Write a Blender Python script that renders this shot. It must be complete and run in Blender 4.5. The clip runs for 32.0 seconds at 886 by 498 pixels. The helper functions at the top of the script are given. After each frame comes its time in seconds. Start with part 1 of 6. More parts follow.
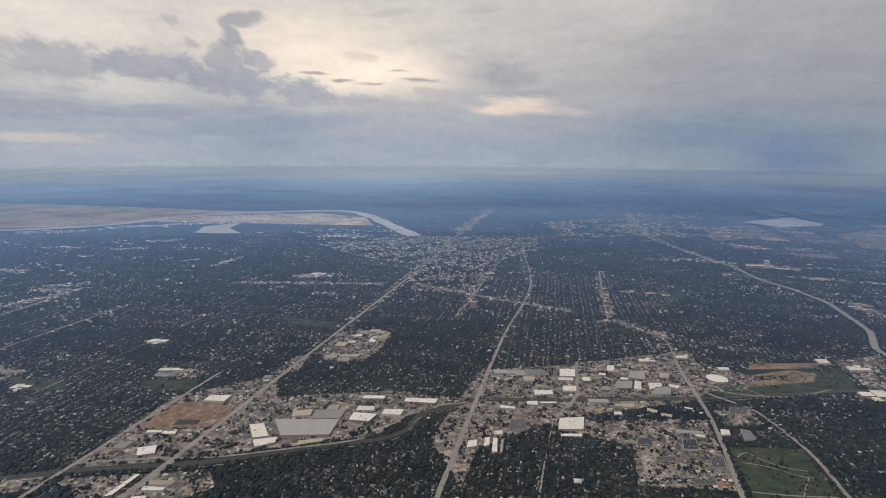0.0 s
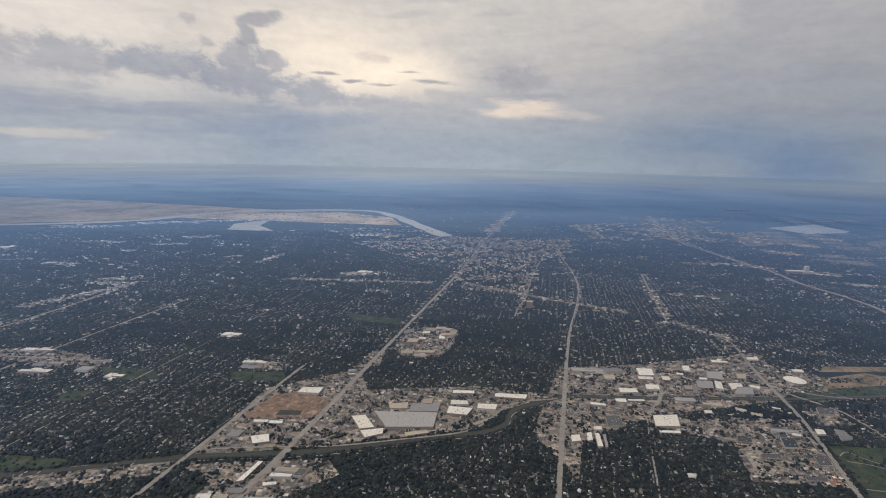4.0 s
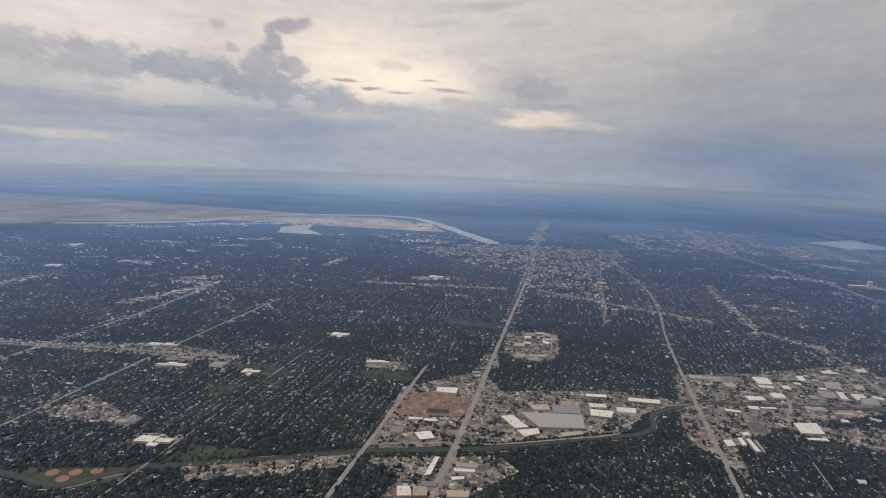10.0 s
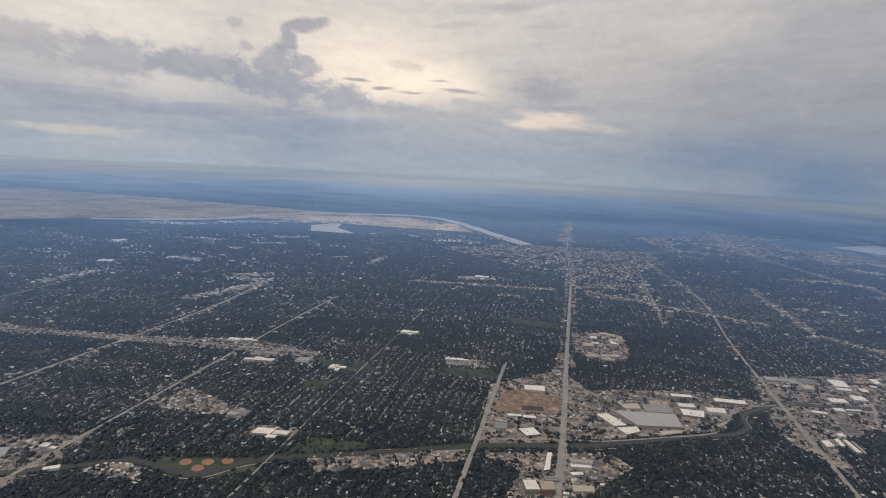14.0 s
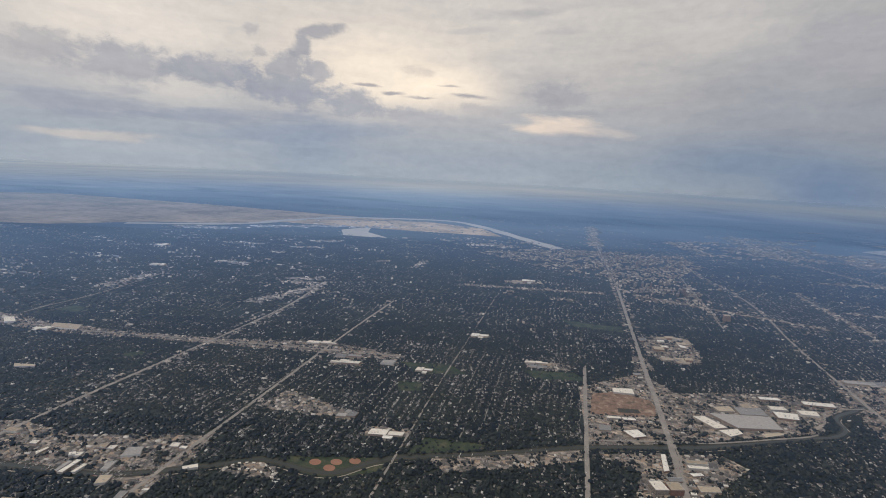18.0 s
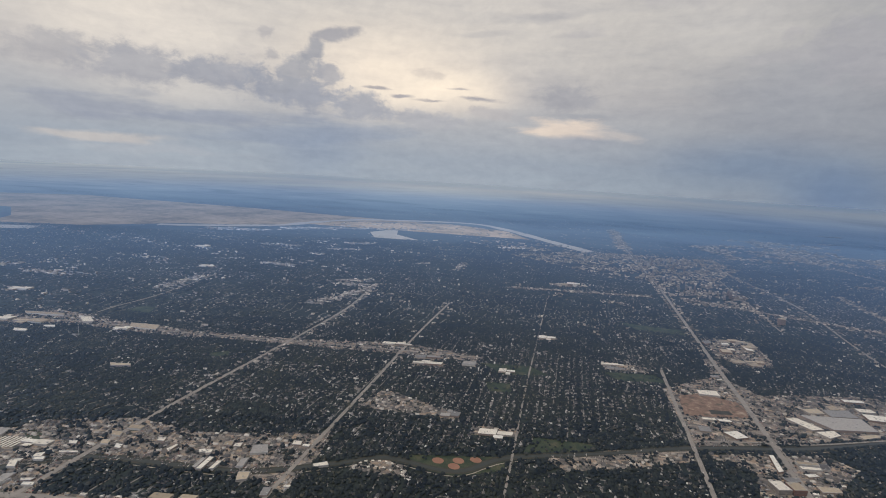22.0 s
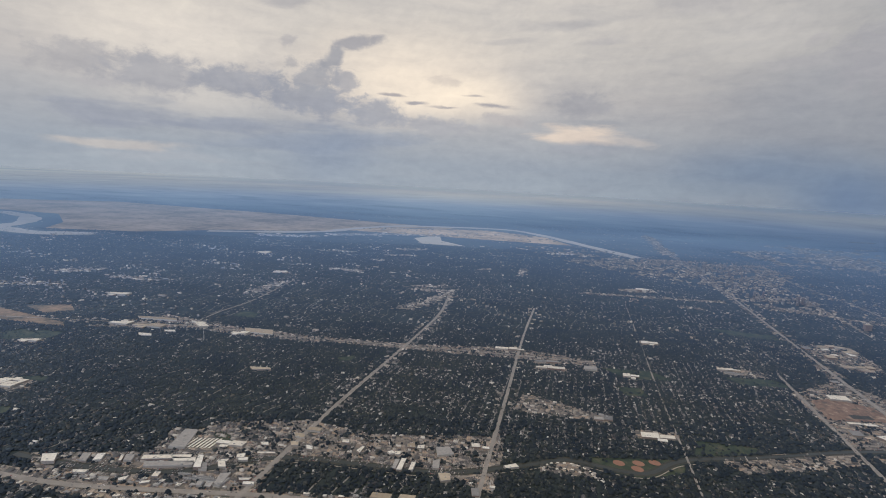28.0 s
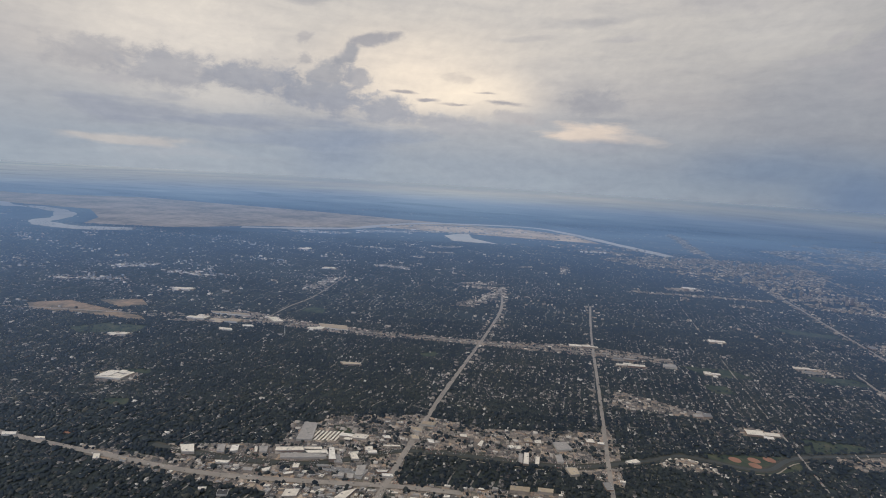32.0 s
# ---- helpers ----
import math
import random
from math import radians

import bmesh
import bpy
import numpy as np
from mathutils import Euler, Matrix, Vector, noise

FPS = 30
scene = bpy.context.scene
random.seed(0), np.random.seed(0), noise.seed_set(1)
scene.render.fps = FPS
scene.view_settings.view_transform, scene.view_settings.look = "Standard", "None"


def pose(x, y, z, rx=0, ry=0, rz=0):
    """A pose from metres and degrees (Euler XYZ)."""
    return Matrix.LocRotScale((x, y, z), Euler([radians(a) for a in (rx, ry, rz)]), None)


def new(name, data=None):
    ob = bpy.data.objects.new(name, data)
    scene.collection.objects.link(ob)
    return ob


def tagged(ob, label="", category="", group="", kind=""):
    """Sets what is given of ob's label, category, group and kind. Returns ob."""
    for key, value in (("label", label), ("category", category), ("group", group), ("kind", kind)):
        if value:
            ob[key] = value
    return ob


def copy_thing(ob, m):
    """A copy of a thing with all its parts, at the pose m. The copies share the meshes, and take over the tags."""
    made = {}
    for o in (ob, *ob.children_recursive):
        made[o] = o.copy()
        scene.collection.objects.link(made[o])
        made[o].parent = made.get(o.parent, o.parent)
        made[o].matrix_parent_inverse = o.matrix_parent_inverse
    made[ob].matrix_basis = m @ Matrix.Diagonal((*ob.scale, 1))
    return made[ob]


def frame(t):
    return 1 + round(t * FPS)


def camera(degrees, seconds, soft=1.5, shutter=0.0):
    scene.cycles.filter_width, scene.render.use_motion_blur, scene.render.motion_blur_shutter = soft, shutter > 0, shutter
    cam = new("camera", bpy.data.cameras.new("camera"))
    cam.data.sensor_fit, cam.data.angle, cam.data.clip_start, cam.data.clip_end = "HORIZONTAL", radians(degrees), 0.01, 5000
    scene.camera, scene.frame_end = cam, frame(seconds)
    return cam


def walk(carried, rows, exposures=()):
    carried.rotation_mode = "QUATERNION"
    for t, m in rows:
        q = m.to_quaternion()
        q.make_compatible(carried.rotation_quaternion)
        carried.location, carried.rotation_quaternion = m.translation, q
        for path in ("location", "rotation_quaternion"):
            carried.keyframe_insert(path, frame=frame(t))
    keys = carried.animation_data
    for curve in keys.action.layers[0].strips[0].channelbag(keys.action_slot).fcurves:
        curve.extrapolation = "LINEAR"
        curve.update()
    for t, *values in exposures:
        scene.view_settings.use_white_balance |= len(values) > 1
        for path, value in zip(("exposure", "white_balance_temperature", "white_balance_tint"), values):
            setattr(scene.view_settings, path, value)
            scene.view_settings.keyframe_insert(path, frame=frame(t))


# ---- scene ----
# The plan is drawn at about 1:17, so that the whole way to the horizon lies within the camera's reach.
cam = camera(85.44, 32.0, soft=1.0)
# seconds, x, y, z, yaw (to the left of +y), pitch (up), roll (leaning left)
ROWS = [
    (0, 0.00, -0.00, 78.29, 15.50, -10.82, 0.45),
    (0.5, -3.48, -1.39, 78.13, 15.47, -10.89, 0.58),
    (1, -6.97, -2.78, 77.96, 15.57, -10.92, 0.71),
    (1.5, -10.45, -4.17, 77.80, 15.57, -10.86, 0.81),
    (2, -13.93, -5.56, 77.64, 15.60, -10.81, 0.88),
    (2.5, -17.41, -6.95, 77.48, 15.63, -10.72, 0.95),
    (3, -20.90, -8.34, 77.32, 15.66, -10.70, 1.10),
    (3.5, -24.38, -9.73, 77.16, 15.67, -10.66, 1.28),
    (5.5, -38.30, -15.30, 76.51, 15.80, -10.25, 1.54),
    (6, -41.79, -16.69, 76.35, 15.84, -10.09, 1.57),
    (6.5, -45.27, -18.09, 76.19, 15.94, -10.02, 1.58),
    (7, -48.75, -19.48, 76.02, 15.96, -9.94, 1.73),
    (7.5, -52.23, -20.88, 75.86, 16.02, -9.86, 1.97),
    (8, -55.71, -22.27, 75.70, 16.12, -9.84, 2.15),
    (8.5, -59.19, -23.67, 75.54, 16.17, -9.86, 2.33),
    (9, -62.67, -25.07, 75.38, 16.23, -9.84, 2.46),
    (9.5, -66.15, -26.46, 75.21, 16.29, -9.76, 2.54),
    (10, -69.63, -27.86, 75.05, 16.32, -9.66, 2.55),
    (10.5, -73.11, -29.26, 74.89, 16.38, -9.61, 2.60),
    (11, -76.59, -30.66, 74.73, 16.45, -9.58, 2.73),
    (11.5, -80.07, -32.06, 74.57, 16.43, -9.61, 2.86),
    (12, -83.54, -33.46, 74.40, 16.42, -9.59, 2.94),
    (12.5, -87.02, -34.86, 74.24, 16.49, -9.63, 3.03),
    (13, -90.50, -36.26, 74.08, 16.54, -9.64, 3.09),
    (13.5, -93.98, -37.66, 73.92, 16.58, -9.67, 3.17),
    (14, -97.46, -39.06, 73.75, 16.64, -9.65, 3.22),
    (14.5, -100.94, -40.46, 73.59, 16.70, -9.69, 3.28),
    (16.5, -114.85, -46.08, 72.94, 16.91, -9.49, 3.31),
    (17, -118.32, -47.48, 72.78, 16.95, -9.40, 3.26),
    (17.5, -121.80, -48.89, 72.62, 17.01, -9.31, 3.16),
    (18, -125.28, -50.29, 72.45, 17.10, -9.15, 3.16),
    (18.5, -128.75, -51.70, 72.29, 17.12, -9.15, 3.20),
    (19, -132.23, -53.10, 72.13, 17.17, -9.07, 3.22),
    (19.5, -135.70, -54.51, 71.97, 17.14, -9.00, 3.32),
    (20, -139.18, -55.92, 71.80, 17.19, -8.97, 3.37),
    (20.5, -142.66, -57.33, 71.64, 17.24, -8.96, 3.39),
    (21, -146.13, -58.74, 71.48, 17.26, -8.96, 3.39),
    (21.5, -149.61, -60.15, 71.32, 17.32, -8.91, 3.38),
    (22, -153.08, -61.56, 71.15, 17.39, -8.87, 3.35),
    (22.5, -156.56, -62.97, 70.99, 17.49, -8.83, 3.28),
    (23, -160.03, -64.38, 70.83, 17.54, -8.81, 3.22),
    (23.5, -163.51, -65.79, 70.66, 17.58, -8.82, 3.16),
    (24, -166.98, -67.20, 70.50, 17.67, -8.75, 3.12),
    (24.5, -170.45, -68.61, 70.34, 17.75, -8.68, 3.04),
    (25, -173.93, -70.02, 70.18, 17.80, -8.55, 2.98),
    (25.5, -177.40, -71.44, 70.01, 17.84, -8.40, 2.93),
    (27.5, -191.30, -77.10, 69.36, 18.00, -8.18, 3.10),
    (28, -194.77, -78.51, 69.20, 18.06, -8.19, 3.21),
    (28.5, -198.24, -79.93, 69.03, 18.11, -8.23, 3.34),
    (29, -201.71, -81.34, 68.87, 18.20, -8.34, 3.44),
    (29.5, -205.19, -82.76, 68.71, 18.27, -8.40, 3.53),
    (30, -208.66, -84.18, 68.54, 18.34, -8.45, 3.62),
    (30.5, -212.13, -85.60, 68.38, 18.37, -8.55, 3.64),
    (31, -215.60, -87.02, 68.22, 18.44, -8.62, 3.69),
    (31.5, -219.07, -88.43, 68.05, 18.50, -8.62, 3.67),
    (32, -222.54, -89.85, 67.89, 18.56, -8.55, 3.54),
]
walk(cam, [(t, pose(x, y, z, 90 + pitch, 0, yaw) @ pose(0, 0, 0, 0, 0, roll)) for t, x, y, z, yaw, pitch, roll in ROWS], [(0, 0.0), (12, 0.0), (25, -0.08), (32, -0.1)])

# ---------------------------------------------------------------- light
SUN_EL, SUN_AZ = 60.0, 140.0  # a wide veiled sun high behind the flight; azimuth to the left of +y
world = bpy.data.worlds.new("overcast")
scene.world = world
world.use_nodes = True
nt = world.node_tree
nt.nodes.clear()
w_out = nt.nodes.new("ShaderNodeOutputWorld")
w_bg = nt.nodes.new("ShaderNodeBackground")
w_sky = nt.nodes.new("ShaderNodeTexSky")
w_sky.sky_type, w_sky.sun_disc = "NISHITA", False
w_sky.sun_elevation, w_sky.sun_rotation = radians(SUN_EL), radians(-SUN_AZ)
w_co = nt.nodes.new("ShaderNodeTexCoord")
w_sep = nt.nodes.new("ShaderNodeSeparateXYZ")
w_ramp = nt.nodes.new("ShaderNodeValToRGB")
w_ramp.color_ramp.elements[0].position, w_ramp.color_ramp.elements[0].color = 0.0, (0.21, 0.27, 0.37, 1)
w_ramp.color_ramp.elements[1].position, w_ramp.color_ramp.elements[1].color = 1.0, (0.60, 0.57, 0.54, 1)
w_mid = w_ramp.color_ramp.elements.new(0.22)
w_mid.color = (0.42, 0.43, 0.46, 1)
w_mul = nt.nodes.new("ShaderNodeVectorMath")
w_mul.operation = "SCALE"
w_mul.inputs["Scale"].default_value = 0.08
w_mix = nt.nodes.new("ShaderNodeMix")
w_mix.data_type = "RGBA"
w_mix.inputs["Factor"].default_value = 0.85
nt.links.new(w_co.outputs["Generated"], w_sep.inputs[0])
nt.links.new(w_sep.outputs["Z"], w_ramp.inputs[0])
nt.links.new(w_sky.outputs[0], w_mul.inputs[0])
nt.links.new(w_mul.outputs[0], w_mix.inputs["A"])
nt.links.new(w_ramp.outputs[0], w_mix.inputs["B"])
nt.links.new(w_mix.outputs["Result"], w_bg.inputs["Color"])
w_bg.inputs["Strength"].default_value = 1.0
nt.links.new(w_bg.outputs[0], w_out.inputs[0])
sun_data = bpy.data.lights.new("sun", "SUN")
sun_data.energy, sun_data.angle, sun_data.color = 1.4, radians(14), (1.0, 0.88, 0.73)
sun = new("sun", sun_data)
sun.rotation_euler = (radians(90 - SUN_EL), 0, radians(180 + SUN_AZ))
scene.view_settings.exposure = 0.0


# ---------------------------------------------------------------- materials
def nodes_of(name):
    m = bpy.data.materials.new(name)
    m.use_nodes = True
    t = m.node_tree
    t.nodes.clear()
    return m, t


def node(t, kind, ins=None, **props):
    n = t.nodes.new(kind)
    for k, v in props.items():
        if k == "operation":
            n.operation = v
        elif k == "data_type":
            n.data_type = v
        elif k == "blend_type":
            n.blend_type = v
        elif k == "clamp":
            n.use_clamp = v
    for k, v in (ins or {}).items():
        if isinstance(v, bpy.types.NodeSocket):
            t.links.new(v, n.inputs[k])
        else:
            n.inputs[k].default_value = v
    return n


def math_(t, op, a, b=0.0, clamp=False):
    return node(t, "ShaderNodeMath", {0: a, 1: b}, operation=op, clamp=clamp).outputs[0]


def mix_(t, f, a, b, blend="MIX"):
    return node(t, "ShaderNodeMix", {"Factor": f, "A": a, "B": b}, data_type="RGBA", blend_type=blend).outputs["Result"]


def noise_(t, co, scale, detail=4.0, rough=0.55, dist=0.0):
    return node(t, "ShaderNodeTexNoise", {"Vector": co, "Scale": scale, "Detail": detail, "Roughness": rough, "Distortion": dist}).outputs[0]


def ramp_(t, f, stops):
    n = t.nodes.new("ShaderNodeValToRGB")
    t.links.new(f, n.inputs[0])
    e = n.color_ramp.elements
    while len(e) < len(stops):
        e.new(0.5)
    for k, (p, c) in enumerate(stops):
        e[k].position = p
        e[k].color = (*c, 1) if len(c) == 3 else c
    return n.outputs[0]


def scale_co(t, co, s):
    return node(t, "ShaderNodeVectorMath", {0: co, 1: s}, operation="MULTIPLY").outputs[0]


AIR_HAZE = 0.047  # air haze painted on surfaces: how fast it thickens as the view flattens


def finish(t, m, colour, rough=0.9, bump=None, haze_amount=1.0, spread=0.55, haze_mottle=None):
    """Matt surface under painted haze: a broad tinted sky reflection strengthening at flat angles."""
    base = node(t, "ShaderNodeBsdfPrincipled", {"Base Color": colour, "Roughness": rough, "Specular IOR Level": 0.12})
    if bump is not None:
        t.links.new(node(t, "ShaderNodeBump", {"Height": bump[0], "Strength": bump[1], "Distance": bump[2]}).outputs[0], base.inputs["Normal"])
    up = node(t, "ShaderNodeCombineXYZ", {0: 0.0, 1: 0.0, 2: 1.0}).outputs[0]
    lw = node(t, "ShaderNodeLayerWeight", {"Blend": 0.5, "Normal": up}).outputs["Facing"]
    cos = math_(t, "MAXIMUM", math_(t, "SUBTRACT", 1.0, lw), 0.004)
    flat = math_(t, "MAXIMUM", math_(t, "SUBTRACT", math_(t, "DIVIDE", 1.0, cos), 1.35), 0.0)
    fac = math_(t, "SUBTRACT", 1.0, math_(t, "EXPONENT", math_(t, "SUBTRACT", math_(t, "MULTIPLY", math_(t, "POWER", flat, 1.35), -AIR_HAZE * haze_amount), 0.038)), clamp=True)
    # haze colour: deep blue at middle distance, paling to the horizon sky
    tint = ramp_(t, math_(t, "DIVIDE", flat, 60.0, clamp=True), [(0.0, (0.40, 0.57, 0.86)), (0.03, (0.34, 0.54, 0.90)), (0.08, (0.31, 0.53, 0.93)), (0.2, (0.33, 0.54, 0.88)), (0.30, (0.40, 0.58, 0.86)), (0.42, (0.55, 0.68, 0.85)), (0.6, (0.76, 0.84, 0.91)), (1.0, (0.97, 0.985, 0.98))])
    if haze_mottle is not None:
        tint = mix_(t, 1.0, tint, haze_mottle, "MULTIPLY")
    haze_coat = node(t, "ShaderNodeBsdfGlossy", {"Color": tint, "Roughness": spread, "Normal": up})
    mixed = node(t, "ShaderNodeMixShader", {0: fac, 1: base.outputs[0], 2: haze_coat.outputs[0]})
    out = t.nodes.new("ShaderNodeOutputMaterial")
    t.links.new(mixed.outputs[0], out.inputs[0])
    return m


def place(t):
    return node(t, "ShaderNodeNewGeometry").outputs["Position"]


def island(t):
    return node(t, "ShaderNodeNewGeometry").outputs["Random Per Island"]


def mat_plain(name, a, b, scale=0.6, rough=0.9, fine=8.0, amount=0.5, haze_amount=1.0):
    m, t = nodes_of(name)
    p = place(t)
    f = math_(t, "ADD", math_(t, "MULTIPLY", noise_(t, p, scale), 0.6), math_(t, "MULTIPLY", noise_(t, p, fine, 3), 0.4))
    c = ramp_(t, f, [(0.5 - amount / 2.5, a), (0.5 + amount / 2.5, b)])
    return finish(t, m, c, rough, None, haze_amount)


def mat_island(name, stops, rough=0.9, fine=3.0, wear=0.25, haze_amount=1.0, spread=0.55):
    m, t = nodes_of(name)
    c = ramp_(t, island(t), stops)
    n = ramp_(t, noise_(t, place(t), fine, 4), [(0.3, (1 - wear,) * 3), (0.7, (1.0,) * 3)])
    return finish(t, m, mix_(t, 1.0, c, n, "MULTIPLY"), rough, None, haze_amount, spread)


def mat_object(name, stops, rough=0.85, fine=1.5, wear=0.25):
    m, t = nodes_of(name)
    r = node(t, "ShaderNodeObjectInfo").outputs["Random"]
    c = ramp_(t, r, stops)
    n = ramp_(t, noise_(t, place(t), fine, 5), [(0.3, (1 - wear,) * 3), (0.7, (1.0,) * 3)])
    return finish(t, m, mix_(t, 1.0, c, n, "MULTIPLY"), rough)


def mat_ground():
    m, t = nodes_of("wooded_ground")
    p = place(t)
    wood = ramp_(t, noise_(t, p, 1.1, 5, 0.65), [(0.3, (0.014, 0.018, 0.014)), (0.55, (0.026, 0.031, 0.021)), (0.75, (0.052, 0.054, 0.036))])
    tone = ramp_(t, noise_(t, p, 0.02, 4), [(0.35, (0.75, 0.8, 0.85)), (0.65, (1.25, 1.2, 1.05))])
    wood = mix_(t, 1.0, wood, tone, "MULTIPLY")
    # farmland beyond the river: patches of crop, stubble and wood
    field = ramp_(t, noise_(t, scale_co(t, p, (1.0, 1.6, 1.0)), 0.0045, 5, 0.6, 0.4), [(0.40, (0.025, 0.035, 0.022)), (0.5, (0.07, 0.08, 0.05)), (0.58, (0.26, 0.24, 0.18)), (0.66, (0.06, 0.07, 0.04))])
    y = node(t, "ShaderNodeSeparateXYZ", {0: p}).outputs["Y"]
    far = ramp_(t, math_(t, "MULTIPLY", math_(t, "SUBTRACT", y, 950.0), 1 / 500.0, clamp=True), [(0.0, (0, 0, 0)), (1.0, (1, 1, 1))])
    # haze tint mottled to stand for pale and dark fields, evened out farther off
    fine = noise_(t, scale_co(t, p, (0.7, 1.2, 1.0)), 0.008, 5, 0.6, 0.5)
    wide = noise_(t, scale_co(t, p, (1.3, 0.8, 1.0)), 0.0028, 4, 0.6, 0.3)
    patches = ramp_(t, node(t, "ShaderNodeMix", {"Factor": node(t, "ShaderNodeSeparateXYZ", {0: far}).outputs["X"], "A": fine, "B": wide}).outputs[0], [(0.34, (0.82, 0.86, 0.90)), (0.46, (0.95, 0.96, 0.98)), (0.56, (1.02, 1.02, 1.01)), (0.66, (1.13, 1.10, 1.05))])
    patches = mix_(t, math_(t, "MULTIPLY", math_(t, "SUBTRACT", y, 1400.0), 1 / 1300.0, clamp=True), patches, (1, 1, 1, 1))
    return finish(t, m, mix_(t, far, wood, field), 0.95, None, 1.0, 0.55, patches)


M_GROUND = mat_ground()


def mat_foliage():
    """Crowns of many greens, darker and lighter stands, dry and young trees between."""
    m, t = nodes_of("foliage")
    p = place(t)
    c = ramp_(t, island(t), [(0.0, (0.012, 0.015, 0.0145)), (0.35, (0.021, 0.025, 0.0215)), (0.7, (0.033, 0.037, 0.029)), (0.92, (0.053, 0.055, 0.041)), (1.0, (0.095, 0.088, 0.065))])
    stand = ramp_(t, noise_(t, p, 0.05, 4, 0.6), [(0.35, (0.62, 0.66, 0.72)), (0.65, (1.3, 1.25, 1.1))])
    tuft = ramp_(t, noise_(t, p, 3.0, 4), [(0.3, (0.55, 0.55, 0.55)), (0.7, (1.2, 1.2, 1.2))])
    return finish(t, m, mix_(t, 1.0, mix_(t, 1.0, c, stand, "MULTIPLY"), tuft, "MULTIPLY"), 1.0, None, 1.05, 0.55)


M_TREE = mat_foliage()
M_WALL = mat_island("house_siding", [(0.0, (0.14, 0.11, 0.09)), (0.5, (0.32, 0.29, 0.26)), (1.0, (0.62, 0.60, 0.57))])
M_ROOF = mat_island("shingle_roofs", [(0.0, (0.045, 0.042, 0.038)), (0.5, (0.11, 0.102, 0.095)), (0.78, (0.21, 0.195, 0.18)), (0.92, (0.40, 0.38, 0.355)), (1.0, (0.78, 0.76, 0.72))])
M_ASPHALT = mat_plain("worn_asphalt", (0.085, 0.08, 0.075), (0.19, 0.175, 0.16), 0.9, 0.9)


def mat_lot():
    """Parcels of asphalt, concrete, gravel and dust, square to the streets, with worn patches and faint bays."""
    m, t = nodes_of("lot_paving")
    p = place(t)
    mp = node(t, "ShaderNodeMapping", {"Vector": p, "Rotation": (0, 0, -0.16), "Scale": (0.62, 0.95, 0.0)})
    vo = t.nodes.new("ShaderNodeTexVoronoi")
    vo.distance = "CHEBYCHEV"
    t.links.new(mp.outputs[0], vo.inputs["Vector"])
    vo.inputs["Scale"].default_value = 1.0
    vo.inputs["Randomness"].default_value = 0.8
    pick = node(t, "ShaderNodeSeparateXYZ", {0: vo.outputs["Color"]}).outputs["X"]
    tone = ramp_(t, pick, [(0.0, (0.09, 0.085, 0.081)), (0.3, (0.16, 0.148, 0.138)), (0.48, (0.28, 0.252, 0.228)), (0.57, (0.045, 0.052, 0.034)), (0.68, (0.46, 0.405, 0.355)), (0.78, (0.13, 0.121, 0.113)), (0.9, (0.37, 0.298, 0.235)), (1.0, (0.28, 0.222, 0.175))])
    worn = ramp_(t, noise_(t, p, 3.6, 6, 0.75), [(0.32, (0.5, 0.5, 0.52)), (0.5, (0.95, 0.94, 0.92)), (0.68, (1.5, 1.45, 1.36))])
    wide = ramp_(t, noise_(t, p, 0.16, 3), [(0.35, (0.78, 0.79, 0.82)), (0.65, (1.2, 1.13, 1.03))])
    c = mix_(t, 1.0, mix_(t, 1.0, tone, worn, "MULTIPLY"), wide, "MULTIPLY")
    bays = node(t, "ShaderNodeTexWave", {"Vector": mp.outputs[0], "Scale": 2.1, "Distortion": 0.6, "Detail": 1.0}).outputs[1]
    c = mix_(t, math_(t, "MULTIPLY", ramp_(t, bays, [(0.7, (0, 0, 0)), (0.95, (1, 1, 1))]), 0.22), c, (0.4, 0.37, 0.33, 1))
    return finish(t, m, c, 0.9)


M_LOT = mat_lot()
M_ROAD = mat_plain("concrete_road", (0.19, 0.175, 0.158), (0.36, 0.33, 0.295), 0.3, 0.85)
M_STREET = mat_plain("street_paving", (0.15, 0.14, 0.13), (0.28, 0.262, 0.24), 0.4, 0.9)


def mat_grass():
    """Grass with mown tracks, dry patches and darker weeds."""
    m, t = nodes_of("mown_grass")
    p = place(t)
    c = ramp_(t, noise_(t, p, 0.3, 6, 0.62, 0.3), [(0.3, (0.020, 0.030, 0.013)), (0.48, (0.042, 0.054, 0.022)), (0.6, (0.066, 0.072, 0.032)), (0.75, (0.12, 0.10, 0.06))])
    f = ramp_(t, noise_(t, p, 4.0, 4), [(0.3, (0.7, 0.7, 0.7)), (0.7, (1.25, 1.25, 1.2))])
    return finish(t, m, mix_(t, 1.0, c, f, "MULTIPLY"), 0.95)


M_GRASS = mat_grass()
M_BANK = mat_plain("rough_grass_bank", (0.028, 0.029, 0.017), (0.085, 0.073, 0.043), 0.4, 0.95)


def mat_dirt():
    """Scraped red earth with darker tracks, pale heaps and weeds."""
    m, t = nodes_of("red_dirt")
    p = place(t)
    c = ramp_(t, noise_(t, p, 0.45, 7, 0.66, 0.8), [(0.30, (0.08, 0.062, 0.042)), (0.44, (0.18, 0.115, 0.074)), (0.56, (0.25, 0.165, 0.112)), (0.70, (0.39, 0.31, 0.24))])
    weeds = ramp_(t, noise_(t, p, 0.35, 4), [(0.56, (0, 0, 0)), (0.66, (1, 1, 1))])
    c = mix_(t, math_(t, "MULTIPLY", weeds, 0.6), c, (0.06, 0.065, 0.035, 1))
    return finish(t, m, c, 0.95)


